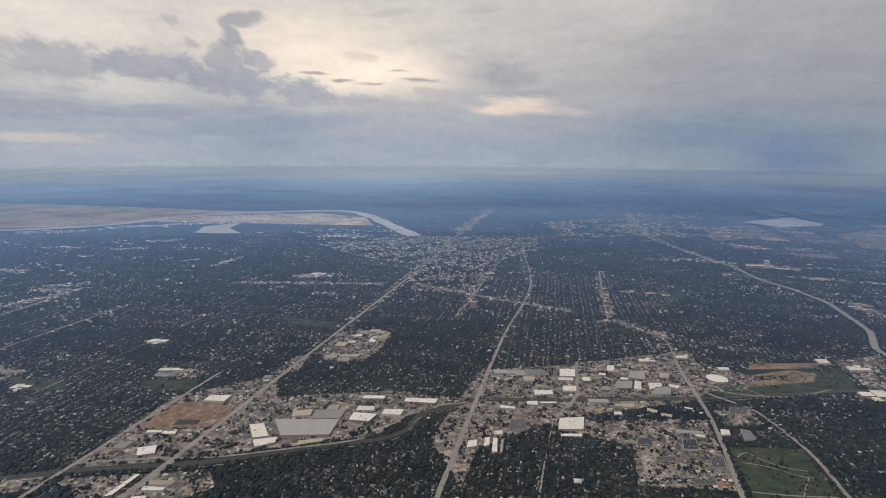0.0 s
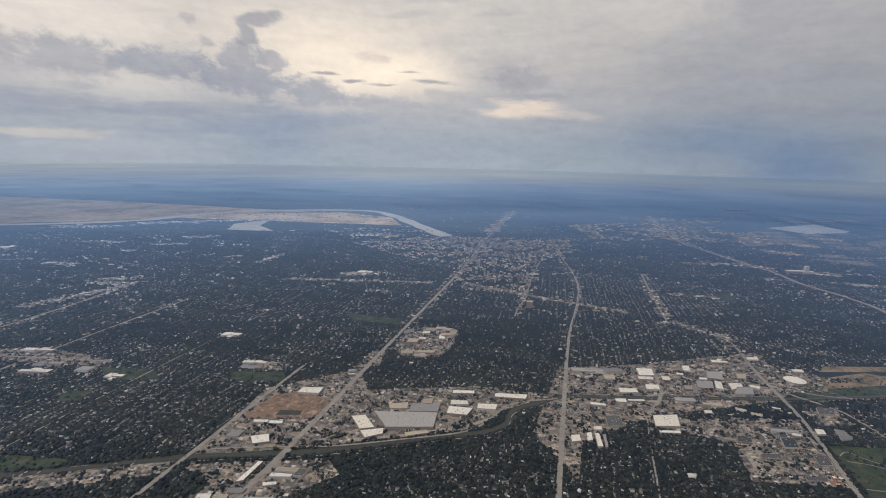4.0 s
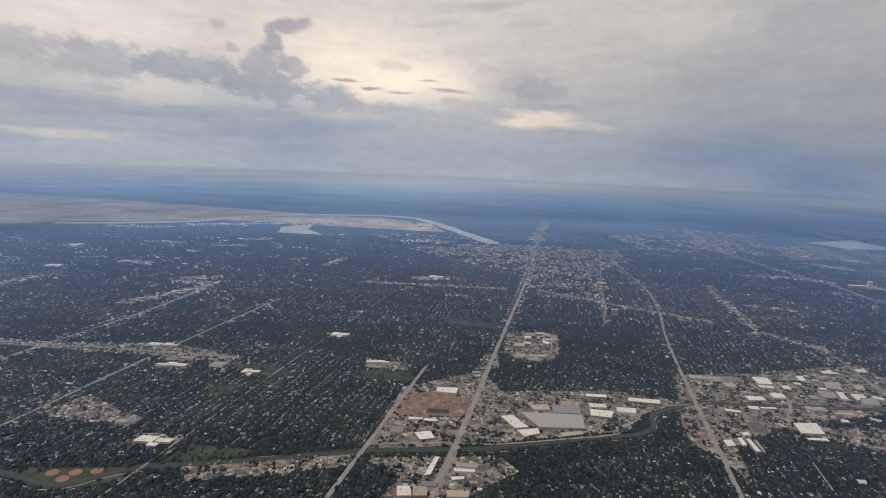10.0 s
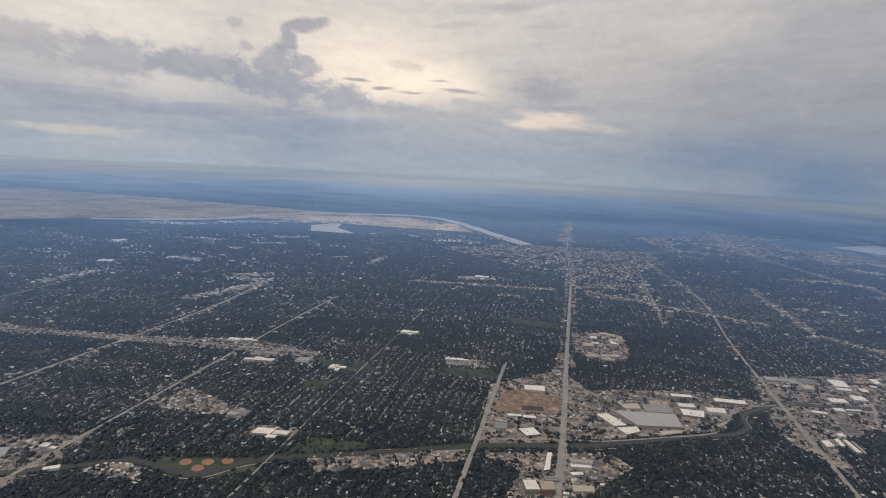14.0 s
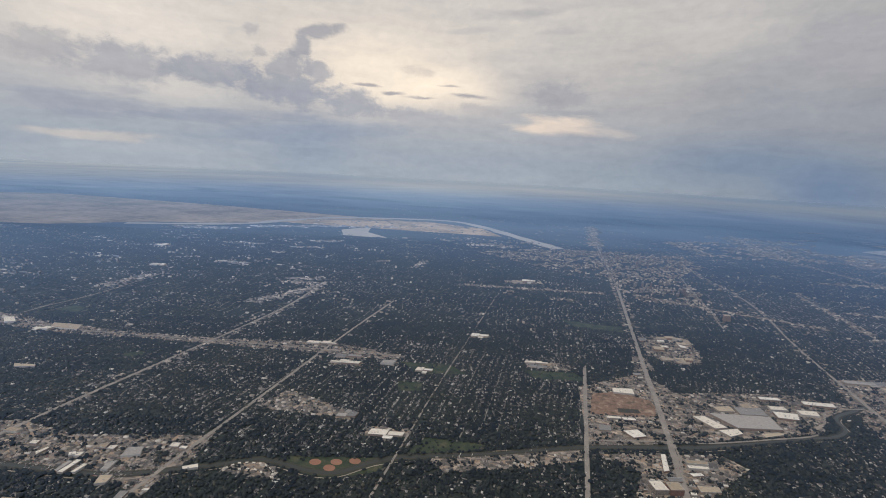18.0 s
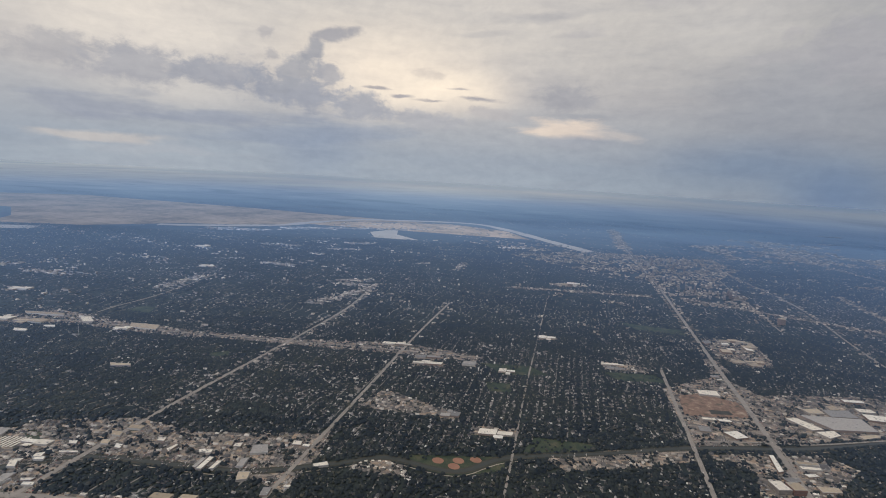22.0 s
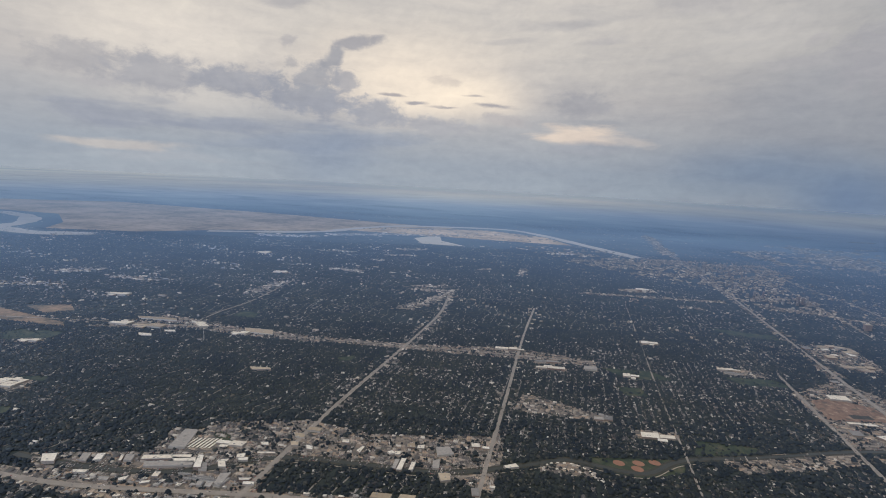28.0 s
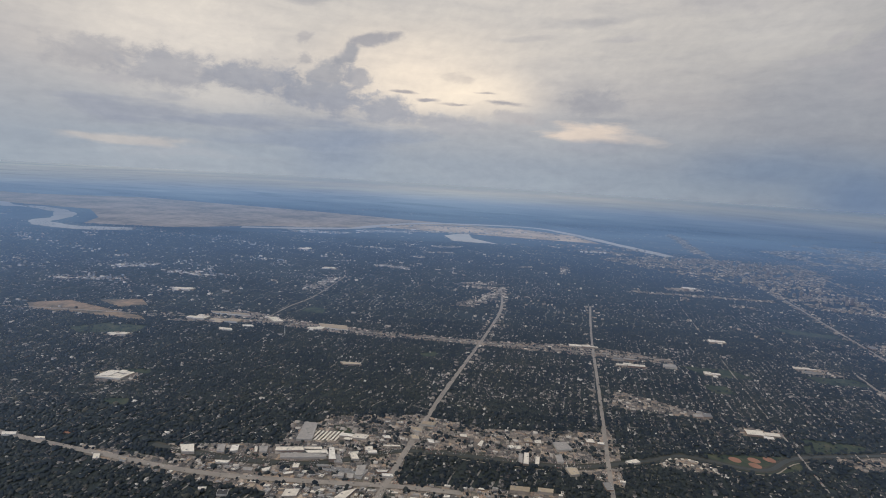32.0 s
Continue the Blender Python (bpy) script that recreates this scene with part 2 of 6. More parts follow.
M_DIRT = mat_dirt()
M_CLAY = mat_plain("infield_clay", (0.25, 0.125, 0.078), (0.33, 0.18, 0.115), 0.5)
M_SAND = mat_plain("river_flats", (0.25, 0.215, 0.175), (0.56, 0.48, 0.41), 0.02, 0.95, 0.12, 0.28, 0.6)
M_TRAIL = mat_plain("pale_gravel", (0.24, 0.21, 0.175), (0.42, 0.37, 0.315), 0.4, 0.95, 4.0)
M_STUBBLE = mat_plain("bare_field", (0.075, 0.07, 0.04), (0.34, 0.24, 0.15), 0.11, 0.95, 0.5, 0.3)
M_CREEK = mat_plain("creek_water", (0.028, 0.032, 0.022), (0.05, 0.05, 0.034), 0.5, 0.35)
M_WHITE = mat_object("white_membrane_roof", [(0.0, (0.74, 0.70, 0.63)), (0.5, (0.83, 0.78, 0.69)), (1.0, (0.86, 0.84, 0.79))], 0.8)
M_GREY = mat_object("grey_metal_roof", [(0.0, (0.20, 0.20, 0.20)), (0.5, (0.32, 0.31, 0.30)), (1.0, (0.44, 0.42, 0.40))], 0.7)
M_TAN = mat_object("tan_gravel_roof", [(0.0, (0.36, 0.30, 0.22)), (1.0, (0.55, 0.47, 0.36))], 0.9)
M_BRICK = mat_object("masonry_wall", [(0.0, (0.24, 0.15, 0.10)), (0.4, (0.38, 0.32, 0.26)), (1.0, (0.55, 0.52, 0.48))], 0.9)
M_RED = mat_object("red_brick", [(0.0, (0.26, 0.12, 0.07)), (1.0, (0.32, 0.16, 0.10))], 0.9)
M_UNIT = mat_object("rooftop_metal", [(0.0, (0.3, 0.3, 0.3)), (1.0, (0.55, 0.55, 0.53))], 0.6)
M_DARK = mat_object("dark_roof", [(0.0, (0.05, 0.05, 0.05)), (1.0, (0.13, 0.12, 0.11))], 0.85)
M_PALE = mat_island("far_roofing", [(0.0, (0.08, 0.075, 0.07)), (0.4, (0.22, 0.197, 0.174)), (0.8, (0.42, 0.38, 0.335)), (1.0, (0.70, 0.66, 0.61))], 0.9, 0.5, 0.25, 0.8)
M_CAR = mat_island("car_paint", [(0.0, (0.03, 0.03, 0.03)), (0.4, (0.2, 0.2, 0.2)), (0.75, (0.6, 0.6, 0.6)), (0.9, (0.3, 0.05, 0.04)), (1.0, (0.75, 0.75, 0.75))], 0.4)


def mat_water():
    """Muddy water: pale, with slow darker and lighter reaches and a smooth sheen."""
    m, t = nodes_of("muddy_river")
    c = ramp_(t, noise_(t, place(t), 0.03, 4), [(0.35, (0.30, 0.31, 0.31)), (0.65, (0.44, 0.435, 0.42))])
    # takes 0.75 of the full painted haze
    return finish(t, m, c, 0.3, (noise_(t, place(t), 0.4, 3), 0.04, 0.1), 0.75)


M_WATER = mat_water()

# ---------------------------------------------------------------- plan
EAST, NORTH = Vector((0.968, 0.25)), Vector((-0.045, 0.999))  # the town's street axes
ROADS = {  # name: (width, points)
    "avenue": (1.4, [(-27, 40), (-28, 146), (-28, 200), (-25, 302), (-45, 420)]),
    "boulevard": (1.7, [(-97, 30), (-98.5, 110), (-100, 151), (-104.5, 298), (-107.5, 349), (-118, 520), (-127, 740)]),
    "avenue_west": (1.25, [(-119, 25), (-120, 60), (-122.5, 137)]),
    "school_street": (0.6, [(-165, 10), (-167, 50), (-170, 98), (-173, 165), (-176, 230)]),
    "station_road": (1.1, [(-211, -20), (-215, 20), (-219, 75), (-223.5, 134), (-226, 190)]),
    "commerce_road": (1.45, [(-258, -40), (-262, -5), (-265.5, 46), (-267.5, 113), (-271, 160), (-282, 208)]),
    "cross_road": (1.0, [(-470, 42), (-366, 78), (-318, 87), (-264.5, 100.3), (-221, 110.5), (-190, 117)]),
    "midtown_road": (1.0, [(-205, 246), (-113, 270.7)]),
    "hill_road": (1.0, [(-92, 274.4), (-50, 261.5), (0.4, 248)]),
    "parkway": (1.3, [(18.1, 348), (18.4, 246), (24, 236), (40.5, 224), (41.5, 185), (43.6, 151), (41.6, 112), (40, 80)]),
    "ring_road": (1.15, [(66.5, 110), (66, 124), (65, 141), (58.7, 160.7), (47.8, 169), (41, 178)]),
    "mill_road": (1.15, [(3.6, 181), (3.7, 156), (-2.2, 140)]),
    "freeway": (2.8, [(74, 768), (73, 608), (74, 521), (90, 462), (113, 398), (120, 358), (131, 333), (138, 307), (137, 282), (135, 258), (126, 235), (126, 226)]),
    "highway": (1.5, [(-400, -24), (-356, -21), (-329.6, -18), (-303, -14.3), (-283.6, -8.7), (-260, -0.8), (-246, 3)]),
    "mall_drive": (0.7, [(-120, 82), (-104, 88.5), (-88, 94), (-70, 103.5), (-54, 113), (-48, 124), (-44, 133), (-30, 141)]),
    "river_front": (1.6, [(-220, 392), (-150, 420), (-90, 440), (-30, 452)]),
    "north_road": (0.9, [(-362, 82), (-365.6, 102.7), (-366.4, 125.4), (-374.8, 163.7), (-379, 180)]),
    "downtown_road": (0.9, [(-55, 222), (-55, 238), (-53.5, 258), (-54.6, 293), (-54.5, 349), (-53.5, 402)]),
    "hotel_ramp": (0.7, [(-104, 55), (-101, 66), (-97.5, 74), (-96.5, 84), (-98, 96)]),
    "quarter_street": (0.5, [(-5, 85), (-4, 118), (-3, 138)]),
}
CREEK = [(-320, -10), (-300.6, -7.2), (-280.5, -0.6), (-266, 11.5), (-255, 16), (-244, 18.4), (-224, 23.5), (-207, 34), (-197, 41), (-184.5, 41.3), (-177, 43.6), (-168, 53.2), (-145, 65), (-120, 78.8), (-90, 91), (-60, 108.3), (-50, 113.5), (-44, 120), (-43, 129), (-35, 137), (-27.5, 143.5), (-5, 150), (20, 158), (45, 166), (75, 178), (110, 192)]
LOTS = {
    "mall": [(-124.2, 118), (-101, 141), (-92, 127), (-57.4, 141.2), (-30.5, 143), (-46.7, 127.3), (-51.8, 115), (-90.2, 93.5), (-120.3, 79)],
    "south_strip": [(-119.7, 75.5), (-85.5, 89), (-79.8, 84.3), (-91.5, 67.9), (-103, 55), (-109, 61.7), (-107, 71.8)],
    "mill_quarter": [(-31, 166), (-2.7, 179), (49, 209.7), (49, 173.5), (41, 163), (-1, 139), (-22, 117), (-23, 100), (-36, 118)],
    "south_quarter": [(-6, 136.6), (42, 150.7), (42, 118), (18.5, 113.2), (19, 130), (7, 131.9)],
    "rail_yards": [(-292, 5.7), (-289.5, 20), (-267, 31.5), (-248, 31.8), (-217.7, 44), (-217.4, 53.6), (-213, 37), (-212, 20), (-225.3, 22), (-251.5, 16.5), (-265.6, 10.5), (-281.4, -0.9)],
    "west_works": [(-318, -8.5), (-292.6, 3.1), (-296.8, 13.4), (-283.8, 18), (-269.2, 26.7), (-263, 12.7), (-259.4, -3), (-302.4, -15.5)],
    "highway_strip": [(-286, -10.5), (-260.6, 0.5), (-224.8, 12.2), (-224.6, 9), (-250, -6), (-282, -18)],
    "cross_strip": [(-300, 88.5), (-262, 97), (-221, 106), (-190, 113), (-190, 118), (-224, 119), (-262, 104), (-302, 94)],
    "plaza": [(-396, 60), (-357, 78), (-330, 80), (-300, 87), (-303, 93), (-345, 88), (-382, 88)],
    "boulevard_strip": [(-104, 141), (-96, 146), (-99, 160), (-104, 158)],
    "campus": [(-99.5, 187), (-93.3, 192.1), (-76, 189), (-75, 172), (-76.8, 160.8), (-91.1, 157.4), (-97, 163)],
    "school_lot": [(-145, 134.5), (-128, 137), (-127, 131), (-144, 127)],
    "court_school": [(-371, 12), (-360, 18.5), (-352.5, 12.5), (-364.2, 7.5)],
    "ferry_school": [(-180, 60), (-167.8, 64), (-167.4, 68), (-179, 65.5)],
    "roadside": [(-190, 71), (-186, 66), (-215, 62), (-214, 76)],
    "arena_yards": [(46, 197), (60, 193), (66, 188), (60, 176), (46, 171)],
    "east_works": [(102, 214), (122, 225), (118, 184), (102, 180)],
    "red_yards": [(45.5, 157.5), (57, 162), (57.5, 152.5), (46.5, 149)],
    "highway_west": [(-334.4, -16.7), (-318.1, -13.8), (-301.0, -10.8), (-280.0, -4.5), (-262.0, -0.8), (-258.0, -4.7), (-273.7, -11.5), (-295.5, -15.3), (-313.5, -18.0), (-330.0, -19.2)],
    "crescent": [(-203, 33), (-203.4, 36), (-200, 39.2), (-196, 40.2), (-190.3, 38.6), (-189.6, 35.5), (-196, 34.4)],
    "trailer_park": [(-159.8, 57), (-143, 67.5), (-122, 77.5), (-121, 71.5), (-136, 62), (-153.5, 53)],
}
RIVERS = [(16, [(-600, 335), (-576, 352), (-539, 384), (-507, 425), (-500, 470), (-475, 545), (-437, 582), (-333, 634), (-271, 596), (-210, 521), (-155, 453)]), (20, [(-1300, 330), (-1000, 315), (-932, 300), (-897, 312), (-830, 300), (-778, 266), (-752, 228), (-695, 222), (-652, 250)])]
DOWNTOWN = [(-226, 383), (-171, 441), (-92, 474), (-36, 485), (-26, 424), (-56, 360), (-48, 285), (-51, 267), (-91, 261), (-104, 290), (-110, 327), (-162, 342)]
GREENS = {
    "ball_park": [(-193, 44), (-181, 48.5), (-169, 53), (-168, 47.6), (-178, 40.5), (-186, 40)],
    "playing_field": [(-190, 112), (-171, 117), (-163, 111), (-180, 105)],
    "school_green": [(-145, 124), (-126, 129.7), (-121, 123.5), (-139, 118)],
    "lower_green": [(-184, 95.8), (-175.7, 98), (-173.5, 91.3), (-181, 89)],
    "cemetery": [(44.7, 138), (64, 142), (63.5, 118), (63, 100), (44, 100)],
    "flood_meadow": [(47, 172.9), (102, 208), (98, 186.9), (54, 166.8)],
    "town_green": [(-352.2, 1), (-345.5, 4.3), (-342.6, 1.2), (-347.8, -0.6)],
    "yard_green": [(-286.4, 15.1), (-284, 17.6), (-278.9, 16.8), (-278.8, 12)],
    "court_green": [(-366, 17), (-358, 21.5), (-355, 18.5), (-361, 17)],
    "golf_course": [(-130, 189), (-105, 190), (-106.5, 199), (-124, 198), (-135, 198)],
    "mill_park": [(55.5, 305), (67.5, 311.5), (63.6, 294), (54.5, 290)],
    "north_meadow": [(-356.7, 108.2), (-348, 110), (-345.7, 102.3), (-356.8, 100)],
    "hill_meadow": [(-285.2, 76.2), (-280.2, 80.9), (-277.7, 76.9), (-282.4, 73.1)],
    "west_meadow": [(-420, 36), (-412, 47), (-396, 51.5), (-392, 44), (-410, 34)],
    "creek_meadow": [(-165, 57), (-150, 64), (-146, 69), (-163, 66)],
}


def inside(pts, poly):
    x, y = pts[:, 0], pts[:, 1]
    hit = np.zeros(len(pts), bool)
    for (x0, y0), (x1, y1) in zip(poly, poly[1:] + poly[:1]):
        c = (y0 > y) != (y1 > y)
        hit ^= c & (x < (x1 - x0) * (y - y0) / ((y1 - y0) or 1e-9) + x0)
    return hit


def away(pts, line):
    """Distance of points from a polyline."""
    best = np.full(len(pts), 1e9)
    for a, b in zip(line, line[1:]):
        a, b = np.array(a, float), np.array(b, float)
        d = b - a
        k = np.clip(((pts - a) @ d) / (d @ d), 0, 1)
        best = np.minimum(best, np.hypot(*(pts - a - k[:, None] * d).T))
    return best


def any_inside(pts, polys):
    hit = np.zeros(len(pts), bool)
    for p in polys:
        hit |= inside(pts, p)
    return hit


def lattice(pts, wave, seed):
    """Smooth noise in 0..1 for many points."""
    r = np.random.RandomState(seed)
    v = np.zeros(len(pts))
    for k in range(7):
        a, w = r.uniform(0, 6.28), r.uniform(0.6, 1.7) / wave
        v += np.sin(6.28 * w * (pts[:, 0] * math.cos(a) + pts[:, 1] * math.sin(a)) + r.uniform(0, 6.28))
    return 0.5 + v / 7


# ---------------------------------------------------------------- building blocks
def empty(name, x, y, z, label, category, group="", kind=""):
    ob = new(name)
    ob.empty_display_size = 0.2
    ob.location = (x, y, z)
    return tagged(ob, label, category, group, kind)


def mesh_of(name, verts, faces, material):
    me = bpy.data.meshes.new(name)
    me.from_pydata([tuple(v) for v in verts], [], faces)
    me.materials.append(material)
    me.update()
    return me


def part(name, me, parent, label=""):
    ob = new(name, me)
    ob.parent = parent
    return tagged(ob, label) if label else ob


def sheet(name, poly, z, material, label, category, kind="structure"):
    """A flat area of ground with an edge of its own."""
    bm = bmesh.new()
    top = [bm.verts.new((x, y, z)) for x, y in poly]
    f = bm.faces.new(top)
    bm.normal_update()
    if f.normal.z < 0:
        f.normal_flip()
    bmesh.ops.triangulate(bm, faces=[f])
    me = bpy.data.meshes.new(name)
    bm.to_mesh(me)
    bm.free()
    me.materials.append(material)
    return tagged(new(name, me), label, category, "", kind)


def smooth_line(line, steps=5):
    pts = [Vector(p) for p in line]
    out = []
    for k in range(len(pts) - 1):
        p0, p1, p2, p3 = pts[max(k - 1, 0)], pts[k], pts[k + 1], pts[min(k + 2, len(pts) - 1)]
        for s in range(steps):
            u = s / steps
            out.append(0.5 * (2 * p1 + (p2 - p0) * u + (2 * p0 - 5 * p1 + 4 * p2 - p3) * u * u + (3 * p1 - p0 - 3 * p2 + p3) * u ** 3))
    return out + [pts[-1]]


def ribbon(line, width, z, wobble=0.0):
    pts = smooth_line(line)
    vs, fs = [], []
    for k, p in enumerate(pts):
        d = (pts[min(k + 1, len(pts) - 1)] - pts[max(k - 1, 0)]).normalized()
        n = Vector((-d.y, d.x))
        w = width / 2 * (1 + wobble * (noise.noise((p.x * 0.05, p.y * 0.05, 3.0))))
        vs += [(p.x + n.x * w, p.y + n.y * w, z), (p.x - n.x * w, p.y - n.y * w, z)]
    for k in range(len(pts) - 1):
        fs.append((2 * k, 2 * k + 1, 2 * k + 3, 2 * k + 2))
    return vs, fs


def joined(name, verts, faces, centres, sizes, turns, materials, face_mats, label, category, jitter=0.0, seed=1):
    """Many small alike pieces in one mesh."""
    r = np.random.RandomState(seed)
    n, tv = len(centres), np.array(verts, float)
    v = tv[None] * sizes[:, None, :]
    if jitter:
        v += r.uniform(-jitter, jitter, v.shape) * sizes[:, None, :]
    c, s = np.cos(turns)[:, None], np.sin(turns)[:, None]
    v = np.stack([v[..., 0] * c - v[..., 1] * s, v[..., 0] * s + v[..., 1] * c, v[..., 2]], -1) + centres[:, None, :]
    loops = np.concatenate([np.array(f) for f in faces])
    lens = np.array([len(f) for f in faces])
    k = len(tv)
    me = bpy.data.meshes.new(name)
    me.vertices.add(n * k)
    me.vertices.foreach_set("co", v.reshape(-1).astype(np.float32))
    me.loops.add(n * len(loops))
    me.loops.foreach_set("vertex_index", (loops[None] + np.arange(n)[:, None] * k).reshape(-1).astype(np.int32))
    me.polygons.add(n * len(lens))
    starts = np.concatenate([[0], np.cumsum(lens)[:-1]])
    me.polygons.foreach_set("loop_start", (starts[None] + np.arange(n)[:, None] * len(loops)).reshape(-1).astype(np.int32))
    for m in materials:
        me.materials.append(m)
    me.polygons.foreach_set("material_index", np.tile(np.array(face_mats, np.int32), n))
    if name == "trees":
        me.polygons.foreach_set("use_smooth", np.ones(n * len(lens), bool))
    me.update(calc_edges=True)
    return tagged(new(name, me), label, category, "", "stuff")


CROWN_V = [(math.cos(a) * 0.42, math.sin(a) * 0.42, 0.12) for a in (0, 1.26, 2.51, 3.77, 5.03)] + [(math.cos(a) * 0.5, math.sin(a) * 0.5, 0.55) for a in (0.6, 1.86, 3.11, 4.37, 5.63)] + [(0, 0, 1.0)]
DOME_V = [(math.cos(a) * 0.5, math.sin(a) * 0.5, 0.2) for a in (0, 1.26, 2.51, 3.77, 5.03)] + [(0.05, 0, 1.0)]
DOME_F = [(0, 1, 5), (1, 2, 5), (2, 3, 5), (3, 4, 5), (4, 0, 5)]
CROWN_F = [(0, 1, 5), (1, 6, 5), (1, 2, 6), (2, 7, 6), (2, 3, 7), (3, 8, 7), (3, 4, 8), (4, 9, 8), (4, 0, 9), (0, 5, 9), (5, 6, 10), (6, 7, 10), (7, 8, 10), (8, 9, 10), (9, 5, 10)]
HOUSE_V = [(-0.5, -0.5, 0), (0.5, -0.5, 0), (0.5, 0.5, 0), (-0.5, 0.5, 0), (-0.5, -0.5, 0.55), (0.5, -0.5, 0.55), (0.5, 0.5, 0.55), (-0.5, 0.5, 0.55), (-0.5, 0, 1), (0.5, 0, 1)]
HOUSE_F = [(0, 1, 5, 4), (1, 2, 6, 9, 5), (2, 3, 7, 6), (3, 0, 4, 8, 7), (4, 5, 9, 8), (6, 7, 8, 9)]
HOUSE_M = [0, 0, 0, 0, 1, 1]
BOX_V = [(-0.5, -0.5, 0), (0.5, -0.5, 0), (0.5, 0.5, 0), (-0.5, 0.5, 0), (-0.5, -0.5, 1), (0.5, -0.5, 1), (0.5, 0.5, 1), (-0.5, 0.5, 1)]
BOX_F = [(0, 1, 5, 4), (1, 2, 6, 5), (2, 3, 7, 6), (3, 0, 4, 7), (4, 5, 6, 7)]

# ---------------------------------------------------------------- ground, sky
bm = bmesh.new()
ring = [bm.verts.new((-111 + 4700 * math.cos(a), -45 + 4700 * math.sin(a), 0)) for a in np.linspace(0, 2 * math.pi, 96, endpoint=False)]
bm.faces.new(ring)
me = bpy.data.meshes.new("ground")
bm.to_mesh(me)
bm.free()
me.materials.append(M_GROUND)
tagged(new("ground", me), "dark wooded plain running out to farmland and the horizon", "ground", "", "structure")


def srgb(r, g, b):
    return tuple(((v / 255 + 0.055) / 1.055) ** 2.4 for v in (r, g, b)) + (1.0,)


# clouds: azimuth and height in degrees from the middle of the flight, half width, half height, slant, colour, cover, raggedness, kind (0 veil, 1 heap, 2 streak)
CLOUDS = []
CLOUDS += [
    (-9.2, 11.1, 19.6, 7.53, 1.2, (243, 229, 213), 0.95, 0.25, 0), (-4.1, 9.5, 13.7, 3.56, -1.6, (255, 239, 219), 0.95, 0.4, 0), (-32.8, 12.2, 16.3, 7.32, 3.6, (231, 222, 212), 0.85, 0.2, 0),
    (26.4, 15.9, 10.1, 4.71, -6.2, (202, 198, 195), 0.6, 0.5, 0), (33.8, 7.8, 13.0, 6.49, -3.9, (154, 158, 167), 0.72, 0.35, 0), (34.8, 11.1, 9.6, 3.77, -5.7, (166, 167, 173), 0.5, 0.6, 0),
    (-30.3, 6.7, 11.7, 2.93, 1.8, (212, 207, 202), 0.7, 0.5, 0), (-32.4, -0.2, 15.4, 2.72, 0.3, (172, 179, 188), 0.55, 0.5, 0), (1.3, 0.9, 14.7, 2.51, 1.3, (158, 166, 178), 0.4, 0.5, 0),
]
CLOUDS += [
    (-16.1, 3.6, 15.1, 1.82, 4.1, (146, 157, 176), 0.6, 0.9, 2), (-15.8, 2.0, 7.5, 5.44, 3.7, (137, 151, 174), 0.45, 0.3, 0), (31.6, 2.8, 14.7, 3.77, -1.4, (116, 136, 163), 0.6, 0.3, 0),
    (38.1, -0.1, 7.9, 4.39, -2.0, (104, 127, 160), 0.7, 0.3, 0), (-35.7, 4.4, 8.3, 1.37, 2.4, (158, 163, 176), 0.8, 1, 2), (-26.2, 4.5, 11.9, 1.18, 4.6, (150, 157, 173), 0.75, 1, 2),
    (-39.4, 9.1, 5.4, 1.91, 6.5, (178, 176, 179), 0.85, 0.8, 1), (-33.4, 8.6, 6.8, 2.28, 1.8, (172, 172, 178), 0.9, 0.8, 1), (-26.0, 8.9, 6.1, 2.0, 2.2, (164, 166, 175), 0.9, 0.8, 1),
]
CLOUDS += [
    (-19.2, 7.9, 7.1, 2.19, -4.5, (157, 161, 173), 0.9, 0.9, 1), (-19.3, 9.8, 3.9, 2.37, 29.0, (164, 166, 174), 0.8, 1, 1), (-17.7, 12.1, 2.3, 1.28, 68.0, (164, 165, 172), 0.9, 0.6, 1),
    (-15.4, 14.1, 3.4, 0.91, 11.1, (166, 165, 171), 0.9, 0.6, 1), (-15.6, 10.0, 2.1, 1.64, -16.1, (166, 167, 175), 0.8, 0.9, 1), (-11.8, 7.1, 5.7, 1.82, -4.2, (165, 168, 178), 0.85, 0.9, 1),
    (-4.1, 6.1, 6.2, 1.37, -2.0, (174, 175, 182), 0.75, 0.9, 1), (-21.4, 11.4, 1.3, 0.82, -39.4, (176, 174, 177), 0.7, 1.1, 1), (-22.4, 13.5, 1.0, 0.73, 8.4, (180, 177, 180), 0.6, 1, 1),
]
CLOUDS += [
    (-33.3, 6.1, 2.7, 0.55, -1.2, (174, 175, 181), 0.75, 0.6, 2), (-38.3, 7.1, 2.8, 0.55, 5.9, (182, 180, 184), 0.6, 0.7, 2), (-36.3, 1.7, 6.4, 0.64, 0.2, (208, 199, 192), 0.62, 1, 2),
    (-31.9, 0.8, 9.1, 0.73, 1.1, (176, 180, 188), 0.5, 1, 2), (-10.0, 9.2, 1.9, 0.24, 0.6, (172, 167, 170), 0.9, 1, 2), (-7.1, 8.6, 1.7, 0.27, 0.5, (166, 163, 169), 0.9, 0.8, 2),
    (-3.3, 8.3, 2.6, 0.24, -0.9, (172, 167, 170), 0.9, 1, 2), (-0.8, 9.6, 2.0, 0.24, -1.8, (178, 172, 173), 0.8, 1, 2), (1.5, 8.6, 4.0, 0.41, -1.9, (168, 165, 170), 0.9, 1, 2),
]
